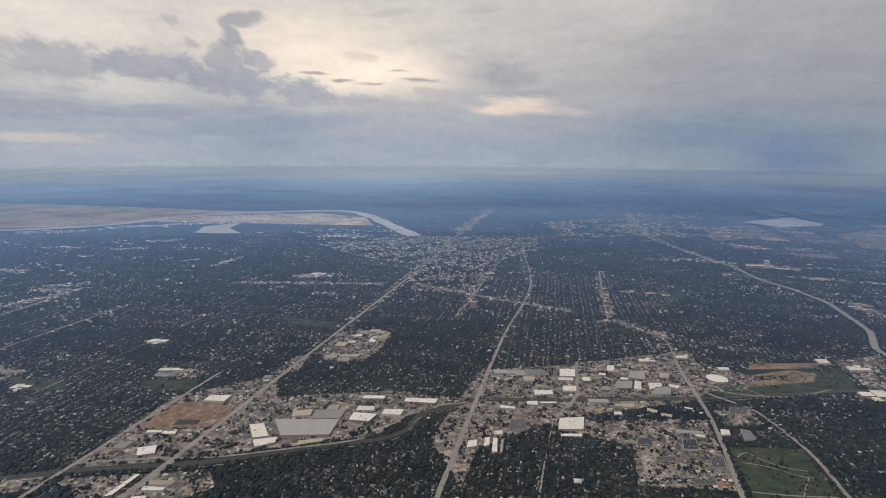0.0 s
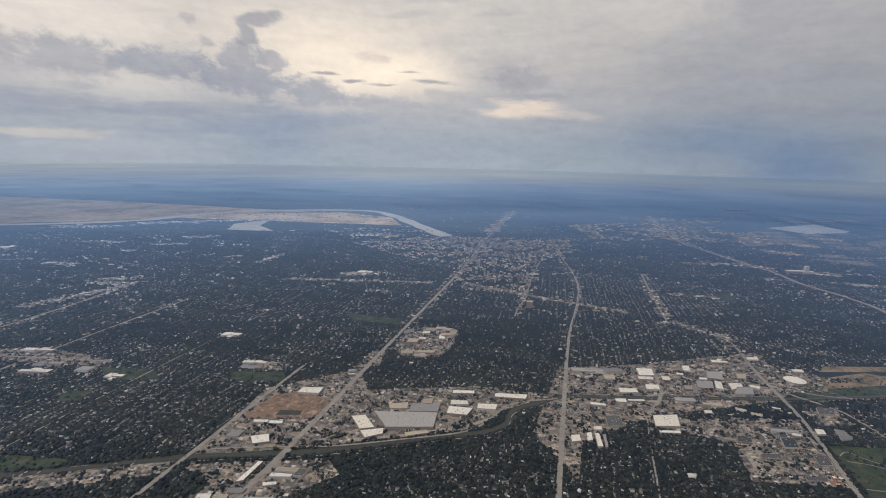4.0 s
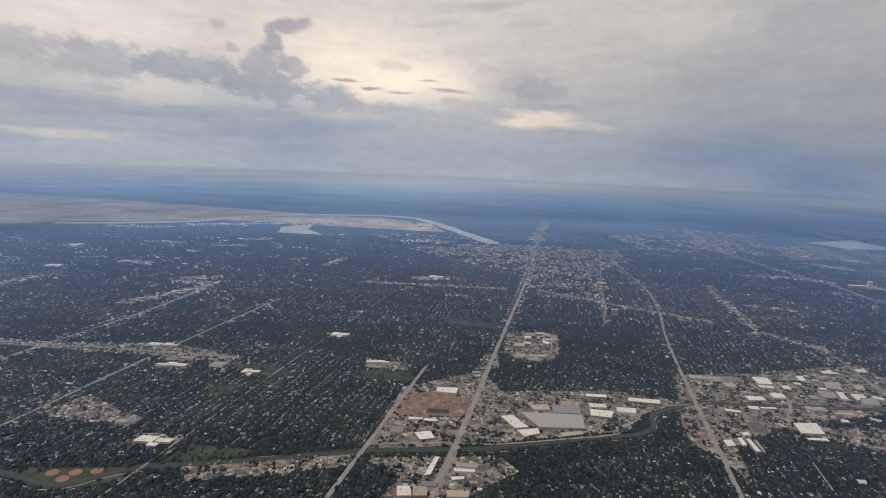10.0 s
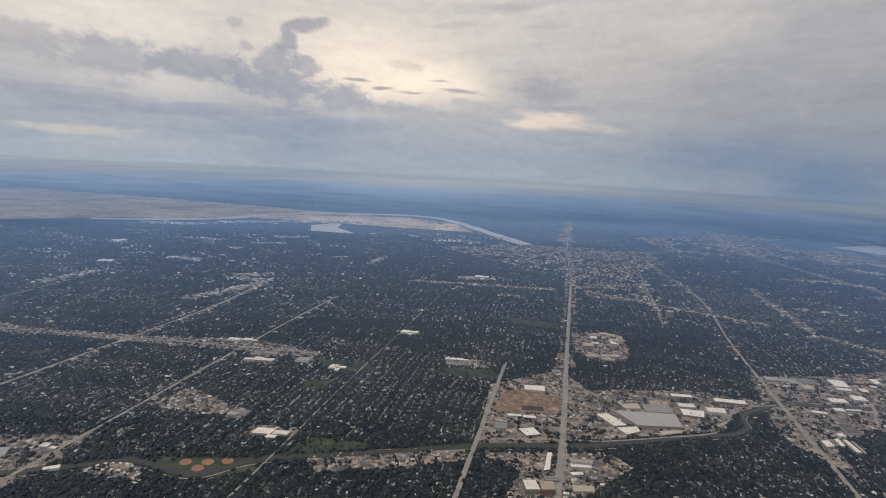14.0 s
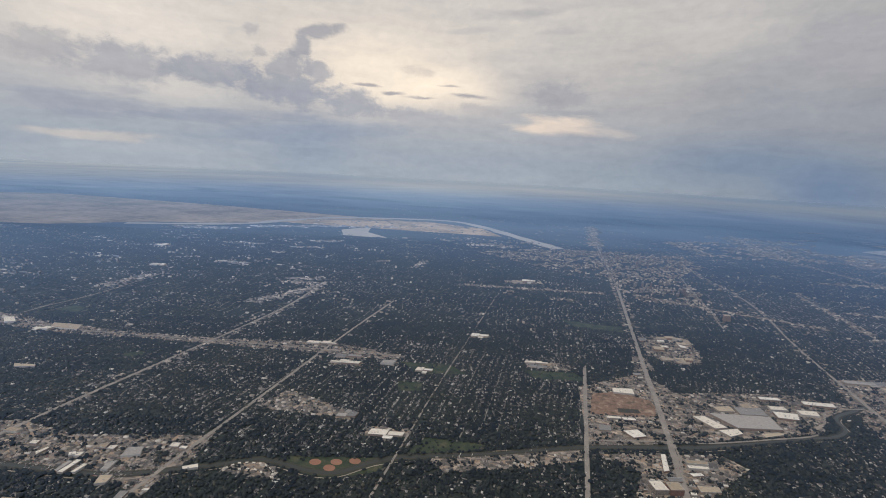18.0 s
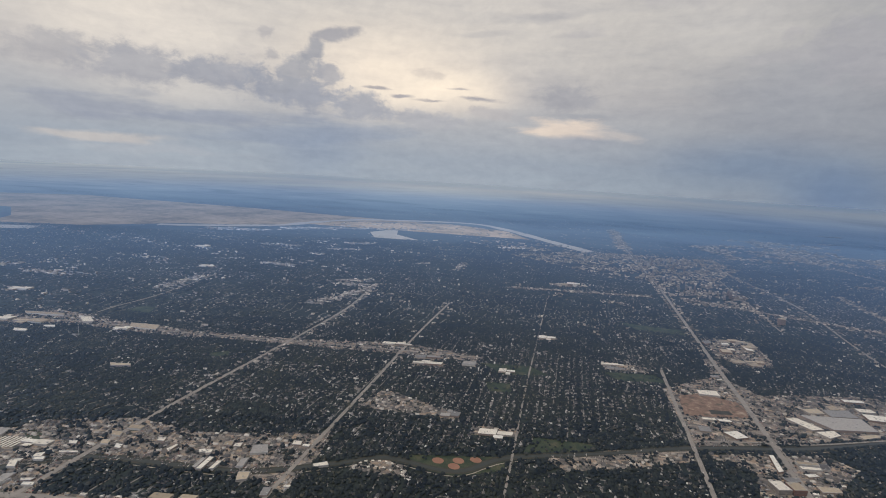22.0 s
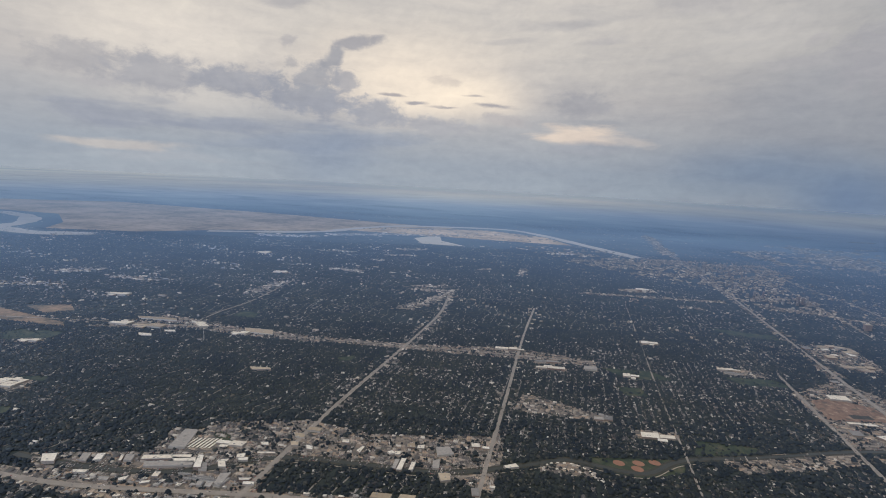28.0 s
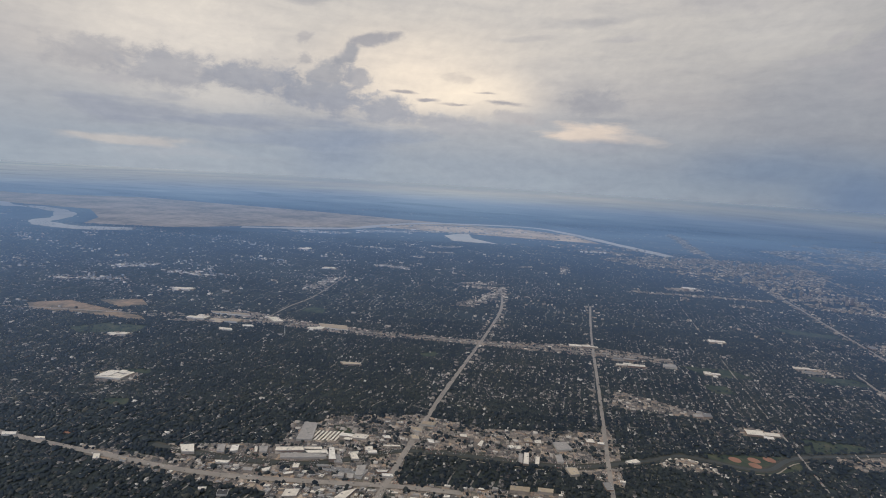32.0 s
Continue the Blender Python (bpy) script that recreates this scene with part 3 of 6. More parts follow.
CLOUDS += [
    (-4.6, 11.1, 2.6, 0.73, -7.5, (214, 203, 194), 0.6, 0.8, 1), (3.4, 7.2, 4.2, 0.82, -1.9, (188, 184, 185), 0.75, 0.9, 1), (11.6, 9.1, 4.3, 2.0, -1.2, (166, 166, 172), 0.8, 0.8, 1),
    (13.8, 7.2, 4.8, 0.64, -1.1, (162, 164, 171), 0.75, 0.5, 2), (11.1, 5.8, 6.4, 1.37, 1.9, (234, 216, 200), 0.8, 1.2, 2), (17.6, 5.4, 4.2, 0.82, -0.5, (214, 203, 195), 0.5, 1.1, 2),
    (12.2, 4.3, 6.9, 0.82, -0.6, (163, 167, 177), 0.7, 0.7, 2), (37.7, 12.9, 6.3, 3.46, -16.3, (168, 167, 173), 0.7, 0.8, 1), (30.9, 12.8, 4.3, 0.82, 1.3, (178, 176, 179), 0.6, 0.8, 1),
]
CLOUDS += [
    (31.6, 15.0, 1.3, 0.82, -5.5, (182, 179, 181), 0.6, 0.6, 1), (6.6, 17.3, 6.5, 0.82, 5.6, (179, 177, 179), 0.65, 0.6, 2), (11.8, 15.8, 3.6, 0.73, 3.8, (182, 179, 181), 0.6, 0.6, 2),
    (0.9, 15.5, 3.3, 0.55, 5.9, (190, 186, 185), 0.6, 0.6, 2), (-24.5, 17.0, 3.7, 0.91, 3.6, (176, 174, 177), 0.7, 0.7, 2), (19.3, 19.0, 6.7, 1.28, -10.6, (184, 181, 182), 0.55, 0.8, 1),
]


def mat_sky():
    m, t = nodes_of("clouded_sky")
    uv = node(t, "ShaderNodeUVMap").outputs[0]
    sep = node(t, "ShaderNodeSeparateXYZ", {0: uv})
    v, u = sep.outputs["Y"], sep.outputs["X"]
    col = ramp_(t, math_(t, "MULTIPLY", v, 1 / 24.0, clamp=True), [(0.0, srgb(161, 171, 183)), (0.07, srgb(160, 169, 181)), (0.2, srgb(174, 177, 183)), (0.38, srgb(192, 188, 187)), (0.6, srgb(208, 202, 196)), (1.0, srgb(208, 202, 197))])
    side = ramp_(t, math_(t, "MULTIPLY", math_(t, "SUBTRACT", u, 6.0), 1 / 34.0, clamp=True), [(0.0, (1, 1, 1)), (1.0, (0.66, 0.70, 0.76))])
    col = mix_(t, 1.0, col, side, "MULTIPLY")
    # ragged edges: long for streaks, round and billowing for heaps
    streak = noise_(t, scale_co(t, uv, (0.11, 0.62, 1.0)), 1.0, 7, 0.58, 0.3)
    heap = noise_(t, scale_co(t, uv, (0.5, 0.75, 1.0)), 1.0, 8, 0.64, 0.3)
    veil = noise_(t, scale_co(t, uv, (0.07, 0.16, 1.0)), 1.0, 4, 0.5)
    col = mix_(t, math_(t, "MULTIPLY", ramp_(t, streak, [(0.45, (0, 0, 0)), (0.68, (1, 1, 1))]), 0.16), col, srgb(150, 154, 165))
    warp = node(t, "ShaderNodeVectorMath", {0: node(t, "ShaderNodeTexNoise", {"Vector": scale_co(t, uv, (0.22, 0.45, 1.0)), "Scale": 1.0, "Detail": 5.0, "Roughness": 0.55}).outputs[1], 1: (0.5, 0.5, 0.5)}, operation="SUBTRACT").outputs[0]
    co = node(t, "ShaderNodeVectorMath", {0: uv, 1: scale_co(t, warp, (2.2, 0.9, 0.0))}, operation="ADD").outputs[0]
    for az, el, a, b, tilt, c, cover, ragged, sort in CLOUDS:
        mp = t.nodes.new("ShaderNodeMapping")
        mp.vector_type = "TEXTURE"
        t.links.new(co, mp.inputs["Vector"])
        mp.inputs["Location"].default_value = (az, el, 0)
        mp.inputs["Rotation"].default_value = (0, 0, radians(tilt))
        mp.inputs["Scale"].default_value = (a, b, 1)
        ln = node(t, "ShaderNodeVectorMath", {0: mp.outputs[0]}, operation="LENGTH").outputs["Value"]
        rag = math_(t, "MULTIPLY", math_(t, "SUBTRACT", (veil, heap, streak)[sort], 0.5), (1.4, 2.1, 2.2)[sort] * ragged)
        k = math_(t, "ADD", math_(t, "SUBTRACT", 1.0, ln), rag)
        k = node(t, "ShaderNodeMapRange", {0: k, 1: 0.0, 2: (1.0, 0.62, 0.75)[sort], 3: 0.0, 4: 1.0}).outputs[0]
        k = math_(t, "MULTIPLY", math_(t, "MULTIPLY", k, k), math_(t, "SUBTRACT", 3.0, math_(t, "MULTIPLY", k, 2.0)))
        col = mix_(t, math_(t, "MULTIPLY", k, cover, clamp=True), col, srgb(*c))
    # soft relief inside the cloud masses, finer in the heaps
    relief = ramp_(t, noise_(t, scale_co(t, co, (0.16, 0.7, 1.0)), 1.0, 7, 0.55, 0.4), [(0.3, (0.93, 0.935, 0.95)), (0.5, (1, 1, 1)), (0.72, (1.06, 1.055, 1.04))])
    col = mix_(t, 1.0, col, relief, "MULTIPLY")
    puffs = ramp_(t, noise_(t, scale_co(t, co, (0.8, 1.2, 1.0)), 1.0, 5, 0.6), [(0.35, (0.96, 0.965, 0.97)), (0.65, (1.03, 1.03, 1.025))])
    col = mix_(t, 1.0, col, puffs, "MULTIPLY")
    em = node(t, "ShaderNodeEmission", {"Color": col, "Strength": 1.04})
    t.links.new(em.outputs[0], t.nodes.new("ShaderNodeOutputMaterial").inputs[0])
    return m


def sky_backdrop():
    """The cloud layer ahead, bending down to the horizon far away."""
    els, azs = [-0.955, -0.6, 0, 0.8, 1.6, 2.5, 3.4, 5, 7, 9, 11, 13, 15, 17, 20, 24, 29], np.linspace(-66, 66, 67)
    dist = np.interp(els, [0, 3.4, 9, 16.6, 29], [4300, 3340, 2370, 1010, 640])
    vs, fs = [], []
    for e, d in zip(els, dist):
        for a in azs:
            w = radians(17) - radians(a)
            vs.append((-111 - d * math.sin(w), -45 + d * math.cos(w), 72 + d * math.tan(radians(e))))
    k = len(azs)
    for i in range(len(els) - 1):
        for j in range(k - 1):
            fs.append((i * k + j, i * k + j + 1, (i + 1) * k + j + 1, (i + 1) * k + j))
    me = mesh_of("sky_backdrop", vs, fs, mat_sky())
    uvl = me.uv_layers.new(name="UVMap")
    for loop in me.loops:
        i, j = divmod(loop.vertex_index, k)
        uvl.data[loop.index].uv = (azs[j], els[i])
    for p in me.polygons:
        p.use_smooth = True
    return tagged(new("backdrop", me), "layered grey clouds with a warm bright gap", "sky", "", "structure")


sky_backdrop()


for k, (name, poly) in enumerate(LOTS.items()):
    sheet("paved_lot", poly, 0.012 + 0.0007 * k, M_LOT, "grey and tan paved commercial district ground", "paving")
for name, poly in GREENS.items():
    sheet("grass_field", poly, 0.03, M_GRASS, "mown green playing field among trees", "lawn")
sheet("dirt_lot", [(-119.6, 113.9), (-111.5, 119), (-100.8, 116.5), (-99.6, 113), (-100, 105.2), (-113.8, 100.7), (-119.8, 98.9)], 0.035, M_DIRT, "bare red earth building site", "dirt lot")
sheet("weed_patch", [(-111.5, 106.4), (-105.1, 108.1), (-104.4, 105.6), (-111.3, 103.4)], 0.045, M_BANK, "dark weedy hollow in the red earth", "weeds")
sheet("clay_yard", [(-344.7, -14.1), (-342, -12.8), (-340.2, -14.3), (-342.9, -15.3)], 0.035, M_CLAY, "small bare orange clay yard", "dirt lot")
sheet("clay_yard", [(38.1, 122.1), (41, 122.8), (40.6, 118.8), (37.1, 117.8)], 0.035, M_CLAY, "bare tan clay yard beside the road", "dirt lot")
sheet("sand_yard", [(20.5, 130.7), (25.8, 132.3), (27, 124), (28.5, 119.4), (20.8, 116)], 0.036, M_TRAIL, "pale sandy unpaved yard", "dirt lot")
sheet("bare_field", [(-467.1, 50.0), (-456.2, 61.6), (-432.2, 60.6), (-408.6, 59.6), (-403.1, 56.2), (-411.8, 53.9), (-437.4, 50.2), (-456.8, 44.5)], 0.03, M_STUBBLE, "ploughed orange-brown field", "field")
sheet("bare_field", [(-447.2, 68.5), (-432.6, 79.1), (-422.2, 73.5), (-428.3, 64.1)], 0.03, M_STUBBLE, "ploughed brown field beside a road", "field")
sheet("sand_pit", [(62, 194), (70, 202), (95, 210), (92, 204)], 0.05, M_STUBBLE, "bare orange earth beside the meadow", "dirt lot")
sheet("sand_pit", [(61.4, 187.2), (82.2, 199.8), (89.9, 198.5), (85.9, 190.6), (60.3, 178.5)], 0.052, M_STUBBLE, "bare tan earth in the flood meadow", "dirt lot")
sheet("bare_field", [(130, 563), (186, 590), (176, 548), (135, 517)], 0.03, M_STUBBLE, "far tan field", "field")
sheet("bare_field", [(272, 606), (352, 677), (274, 521), (254, 515)], 0.03, M_STUBBLE, "far tan field", "field")
sheet("river_flats", [(-1800, 395), (-1116, 430), (-1000, 540), (-700, 575), (-378, 588), (-470, 525), (-508, 432), (-545, 392), (-594, 358), (-640, 285), (-717, 246), (-756, 290), (-845, 343), (-979, 320), (-1800, 260)], 0.05, M_SAND, "wide pale bare river plain", "flats")
sheet("river_bar", [(-502, 452), (-480, 512), (-349, 600), (-264, 575), (-225, 510), (-272, 500), (-401, 474)], 0.05, M_SAND, "pale cleared land inside the river bend", "flats")
for w, line in RIVERS:
    tagged(new("river", mesh_of("river", *ribbon(line, w, 0.09, 0.5), M_WATER)), "pale grey muddy river in wide bends", "river", "", "structure")
sheet("lake", [(-376, 402), (-400, 440), (-392, 470), (-380, 476), (-366, 440), (-330, 414), (-345, 408)], 0.08, M_WATER, "pale oxbow lake", "lake")
sheet("lake", [(205, 690), (288, 768), (300, 700), (286, 680), (234, 650)], 0.08, M_WATER, "pale far lake", "lake")
tagged(new("creek_bank", mesh_of("creek_bank", *ribbon(CREEK, 2.3, 0.045, 0.5), M_BANK)), "grassy banks of a winding creek", "bank", "", "structure")
tagged(new("creek", mesh_of("creek", *ribbon(CREEK, 1.1, 0.06, 0.4), M_CREEK)), "dark narrow winding creek", "creek", "", "structure")
tagged(new("creek_trail", mesh_of("creek_trail", *ribbon([(x + 0.5, y - 1.9) for x, y in CREEK[2:]], 0.28, 0.055, 0.2), M_TRAIL)), "pale trail along the creek", "trail", "", "structure")
tagged(new("levee", mesh_of("levee", *ribbon([(-83.7, 98.6), (-73, 104), (-62.4, 110.6), (-54.4, 116), (-47, 124)], 1.3, 0.075, 0.4), M_TRAIL)), "pale sandy levee beside the creek", "levee", "", "structure")
for line, w in (([(44.2, 176.5), (55.6, 172.5), (73.3, 175.3), (88.8, 185.3)], 0.6), ([(60.3, 176.8), (74.2, 168.9), (85.8, 178.2)], 0.4), ([(44.8, 143.6), (58, 149), (70.2, 151)], 0.5), ([(45.4, 132.7), (48.3, 135.6), (51.5, 133.2), (56.1, 131.3), (61, 131.1)], 0.3), ([(46, 130.5), (52, 130.4), (58, 128.4), (62, 128.5)], 0.25), ([(23.9, 115.2), (34.3, 116.7), (43.2, 118.2), (53.1, 119.5), (65.7, 122.3)], 0.4), ([(58.1, 153.7), (68.4, 161.8), (74.5, 160), (69.7, 153.3), (58.5, 146.1), (54.8, 148)], 0.4), ([(54, 112), (56, 120), (60, 128)], 0.25)):
    tagged(new("lane", mesh_of("lane", *ribbon(line, w, 0.07), M_ROAD)), "pale narrow lane through grass", "lane", "", "structure")
for k, (name, (w, line)) in enumerate(ROADS.items()):
    tagged(new(name, mesh_of(name, *ribbon(line, w, 0.08 + 0.004 * k), M_ROAD)), "straight pale concrete main road through the town", "road", "", "structure")

# farmland: far fields east of the freeway
PLAIN = [(110, 500), (170, 640), (400, 1100), (760, 1000), (520, 560), (230, 425)]
r, layer = random.Random(31), 0
for a in np.arange(110, 640, 42):
    for b in np.arange(430, 960, 30):
        if r.random() < 0.65 and inside(np.array([[a, b]]), PLAIN)[0]:
            layer += 1
            w, d, k = 42 * r.uniform(0.25, 0.4), 30 * r.uniform(0.25, 0.4), r.uniform(-0.1, 0.2)
            ring = [(a + i * w * r.uniform(0.85, 1.1), b + j * d + i * w * k) for i, j in ((-1, -1), (1, -1), (1, 1), (-1, 1))]
            sheet("far_field", ring, 0.012 + 0.0006 * layer, r.choice((M_STUBBLE, M_STUBBLE, M_GRASS, M_BANK, M_SAND)), "far flat farm field in tan or green", "field")

# ---------------------------------------------------------------- town
TOWN = np.random.RandomState(5)
FLOW = np.array([-0.372, 0.928])  # away from the flight line
ALONG = np.array([-0.928, -0.372])


def scatter(n, d0, d1, seed):
    """Random places in the band d0..d1 beside the flight line."""
    r = np.random.RandomState(seed)
    d = np.sqrt(r.uniform(0, 1, n) * (d1 ** 2 - d0 ** 2) + d0 ** 2)
    s = r.uniform(0, 1, n) * (270 + 2.1 * d) - 15 - 1.2 * d
    return d[:, None] * FLOW + s[:, None] * ALONG, r


ALL_LOTS = list(LOTS.values())
ALL_GREENS = list(GREENS.values())
BARE = [[(-119.6, 113.9), (-111.5, 119), (-100.8, 116.5), (-99.6, 113), (-100, 105.2), (-113.8, 100.7), (-119.8, 98.9)], [(-467.1, 50.0), (-456.2, 61.6), (-432.2, 60.6), (-408.6, 59.6), (-403.1, 56.2), (-411.8, 53.9), (-437.4, 50.2), (-456.8, 44.5)], [(-447.2, 68.5), (-432.6, 79.1), (-422.2, 73.5), (-428.3, 64.1)], [(62, 189), (70, 203), (95, 210), (87, 195)]]
FLATS = [[(-1800, 395), (-1116, 430), (-1000, 540), (-700, 575), (-378, 588), (-470, 525), (-508, 432), (-545, 392), (-594, 358), (-640, 285), (-717, 246), (-756, 290), (-845, 343), (-979, 320), (-1800, 260)], [(-502, 452), (-480, 512), (-349, 600), (-264, 575), (-225, 510), (-272, 500), (-401, 474)], [(-376, 402), (-400, 440), (-392, 470), (-380, 476), (-366, 440), (-330, 414), (-345, 408)]]


def clear_of_roads(p, extra, lane=None):
    ok = np.ones(len(p), bool)
    for w, line in ROADS.values():
        ok &= away(p, line) > w / 2 + (lane if lane is not None and w < 0.8 else extra)
    return ok


# street grid of the housing quarters
E2, N2 = np.array([0.968, 0.25]), np.array([-0.045, 0.999])
INV = np.linalg.inv(np.stack([E2, N2], 1))
STREET, BLOCK = 4.8, 13.0
# quarters with an even grid, and the rest with winding lanes
STRAIGHT = [[(-53, 310), (62, 345), (51, 190), (0, 178), (-28, 168), (-29, 200)], [(-235, 60), (-212, 128), (-150, 138), (-138, 81), (-168, 59), (-222, 34)]]


def bends(p):
    """How far the winding lanes leave the even grid."""
    q = p @ INV.T
    wild = np.clip((lattice(p, 70, 3) - 0.32) * 6, 0.3, 1) * ~any_inside(p, STRAIGHT)
    bend = wild * (1.6 * np.sin(q[:, 1] * 0.16 + q[:, 0] * 0.05) + 1.1 * np.sin(q[:, 1] * 0.37 + 1.3))
    return bend, wild * 1.5 * np.sin(q[:, 0] * 0.21 + 0.7)


def grid_of(p):
    q = p @ INV.T
    bend, side = bends(p)
    return q[:, 0] + bend, q[:, 1] + side


def patchy(p, wave, seed):
    """Uneven patches with ragged edges, wider along the streets."""
    q = p * (0.75, 1.25)
    return 0.55 * lattice(q, wave, seed) + 0.45 * lattice(q, wave * 0.27, seed + 7)


def houses(n, d0, d1, seed, big):
    p, r = scatter(n, d0, d1, seed)
    u, v = grid_of(p)
    off = np.mod(u, STREET) - STREET / 2
    shift = np.sign(off) * 1.25 - off
    p = p + shift[:, None] * E2 + r.normal(0, 0.38, (n, 1)) * E2
    row = np.round(v / 0.98) * 0.98 - v
    p = p + row[:, None] * N2 + r.normal(0, 0.4, (n, 1)) * N2
    dense = lattice(p, 75, 11) * np.where((p[:, 0] < -272) | ((p[:, 0] < -165) & (p[:, 1] > 140)) | ((p[:, 0] > -95) & (p[:, 1] > 150) & (p[:, 1] < 250) & (p[:, 0] < -30)), 0.55, 1.0)
    even = any_inside(p, STRAIGHT)
    ok = ((r.uniform(0, 1, n) < np.clip(dense * 1.7 - 0.1, 0.25, 1) * np.clip(2.6 * lattice(p, 17, 29) - 0.5, 0.2, 1)) | (even & (r.uniform(0, 1, n) < np.clip(3.0 * patchy(p, 9, 33) - 1.05, 0.05, 0.62)))) & clear_of_roads(p, 0.5) & ~any_inside(p, ALL_LOTS + ALL_GREENS + BARE + FLATS + [DOWNTOWN]) & (away(p, CREEK) > 2.6) & free_of_halls(p, 0.6)
    key = np.round(p / 0.8).astype(int)
    _, first = np.unique(key, axis=0, return_index=True)
    keep = np.zeros(n, bool)
    keep[first] = True
    p = p[ok & keep]
    k = len(p)
    size = np.stack([r.uniform(0.5, 0.95, k), r.uniform(0.36, 0.56, k), r.uniform(0.26, 0.4, k)], 1) * (big * r.lognormal(-0.06, 0.3, k))[:, None]
    turn = math.atan2(E2[1], E2[0]) + (r.uniform(0, 1, k) < 0.5) * (math.pi / 2 - 0.2) + r.normal(0, 0.1, k)
    return np.c_[p, np.full(k, 0.01)], size, turn


def trees(n, d0, d1, seed, size, drop, tall=1.0):
    p, r = scatter(n, d0, d1, seed)
    u, v = grid_of(p)
    off = np.abs(np.mod(u + STREET / 2, STREET) - STREET / 2)
    even = any_inside(p, STRAIGHT)
    street = (off < np.where(even, 0.85, 0.6)) & (r.uniform(0, 1, n) < np.where(even, np.clip(3.0 * patchy(p, 8, 51) - 0.85, 0.12, 0.82), np.clip(2.4 * patchy(p, 30, 71) - 0.5, 0.12, 0.8)))
    lots = any_inside(p, ALL_LOTS)
    green = any_inside(p, ALL_GREENS)
    ok = ~street & ~any_inside(p, BARE) & clear_of_roads(p, 0.1 if d0 < 200 else 0.6, -0.12) & ~(lots & (r.uniform(0, 1, n) > 0.42 * (lattice(p, 7, 5) > 0.47))) & ~(green & (r.uniform(0, 1, n) > 0.16 * lattice(p, 12, 4))) & ~any_inside(p, FLATS) & ~(inside(p, DOWNTOWN) & (r.uniform(0, 1, n) < np.clip(4 * patchy(p, 24, 44) - 1.5, 0.05, 0.8))) & (away(p, CREEK) > 1.2)
    ok &= ~(inside(p, PLAIN) & (r.uniform(0, 1, n) < 0.8))
    for w, line in RIVERS:
        ok &= away(p, line) > w * 0.7 + 3
    ok &= (r.uniform(0, 1, n) > drop * lattice(p, 40, 8)) & free_of_halls(p, 0.25) & ~(clustered(p) & (r.uniform(0, 1, n) < 0.5))
    cell = np.floor(p / 0.55).astype(int)
    ok &= ~(np.isin(cell[:, 0] * 100003 + cell[:, 1], HOUSE_CELLS) & (r.uniform(0, 1, n) < 0.62))
    p = p[ok]
    k = len(p)
    w = r.lognormal(0, 0.28, k) * size
    s = np.stack([w * r.uniform(0.85, 1.2, k), w * r.uniform(0.85, 1.2, k), np.clip(w * r.uniform(0.7, 1.1, k) * tall, 0, 1.0)], 1)
    return np.c_[p, np.zeros(k)], s, r.uniform(0, 6.28, k)


def streets(d0, d1, seed):
    """Residential streets, north to south and across, following the grid and its bends, with gaps."""
    r = np.random.RandomState(seed)
    vs, fs, count = [], [], 0
    for across in (False, True):
        step = 1.3 if not across else STREET / 4
        a, b = np.meshgrid(np.arange(-1100, 700, STREET), np.arange(-260, 760, 1.3), indexing="ij") if not across else np.meshgrid(np.arange(-260, 760, BLOCK), np.arange(-1100, 700, step), indexing="ij")
        u, v = (a, b) if not across else (b, a)
        shape, q = u.shape, np.c_[u.ravel(), v.ravel()]
        p = q @ np.stack([E2, N2])
        near = (p @ FLOW > d0 - 20) & (p @ FLOW < d1 + 20) & (p @ ALONG > -40 - 1.2 * (p @ FLOW)) & (p @ ALONG < 280 + 0.9 * (p @ FLOW))
        for _ in range(2):
            bend, side = bends(p[near])
            p[near] = (q[near] - np.c_[bend, side]) @ np.stack([E2, N2])
        keep = near.copy()
        pn = p[near]
        chance = np.where(any_inside(pn, STRAIGHT), 0.9, np.clip(2.4 * patchy(pn, 30, 71) - 0.55, 0.0, 0.85)) * (0.4 if across else 1.0)
        run = np.repeat(r.uniform(0, 1, (shape[0], shape[1] // 6 + 1)), 6, 1)[:, :shape[1]].ravel()[near]
        d = pn @ FLOW
        keep[near] = (run < chance) & (d > d0) & (d < d1) & ~any_inside(pn, ALL_LOTS + ALL_GREENS + BARE + FLATS + [DOWNTOWN]) & (away(pn, CREEK) > 3) & clear_of_roads(pn, 0.1)
        g, k = p.reshape(*shape, 2), keep.reshape(shape)
        seg = k[:, :-1] & k[:, 1:]
        p0, p1 = g[:, :-1][seg], g[:, 1:][seg]
        way = p1 - p0
        side = np.c_[-way[:, 1], way[:, 0]] / np.hypot(*way.T)[:, None] * (0.2 if not across else 0.17)
        z = np.full((len(p0), 1), 0.006 if not across else 0.004)
        quad = np.stack([np.c_[p0 + side, z], np.c_[p0 - side, z], np.c_[p1 - side, z], np.c_[p1 + side, z]], 1).reshape(-1, 3)
        vs += quad.tolist()
        fs += (np.arange(len(p0) * 4).reshape(-1, 4) + count).tolist()
        count += len(quad)
    return tagged(new("streets", mesh_of("streets", vs, fs, M_STREET)), "narrow paved residential streets", "streets", "", "stuff")


streets(70, 420, 12)

CLUSTERS = [(205, 470, 43, 62, 0.72), (440, 900, 41, 120, 0.62), (860, 1900, 42, 260, 0.6)]
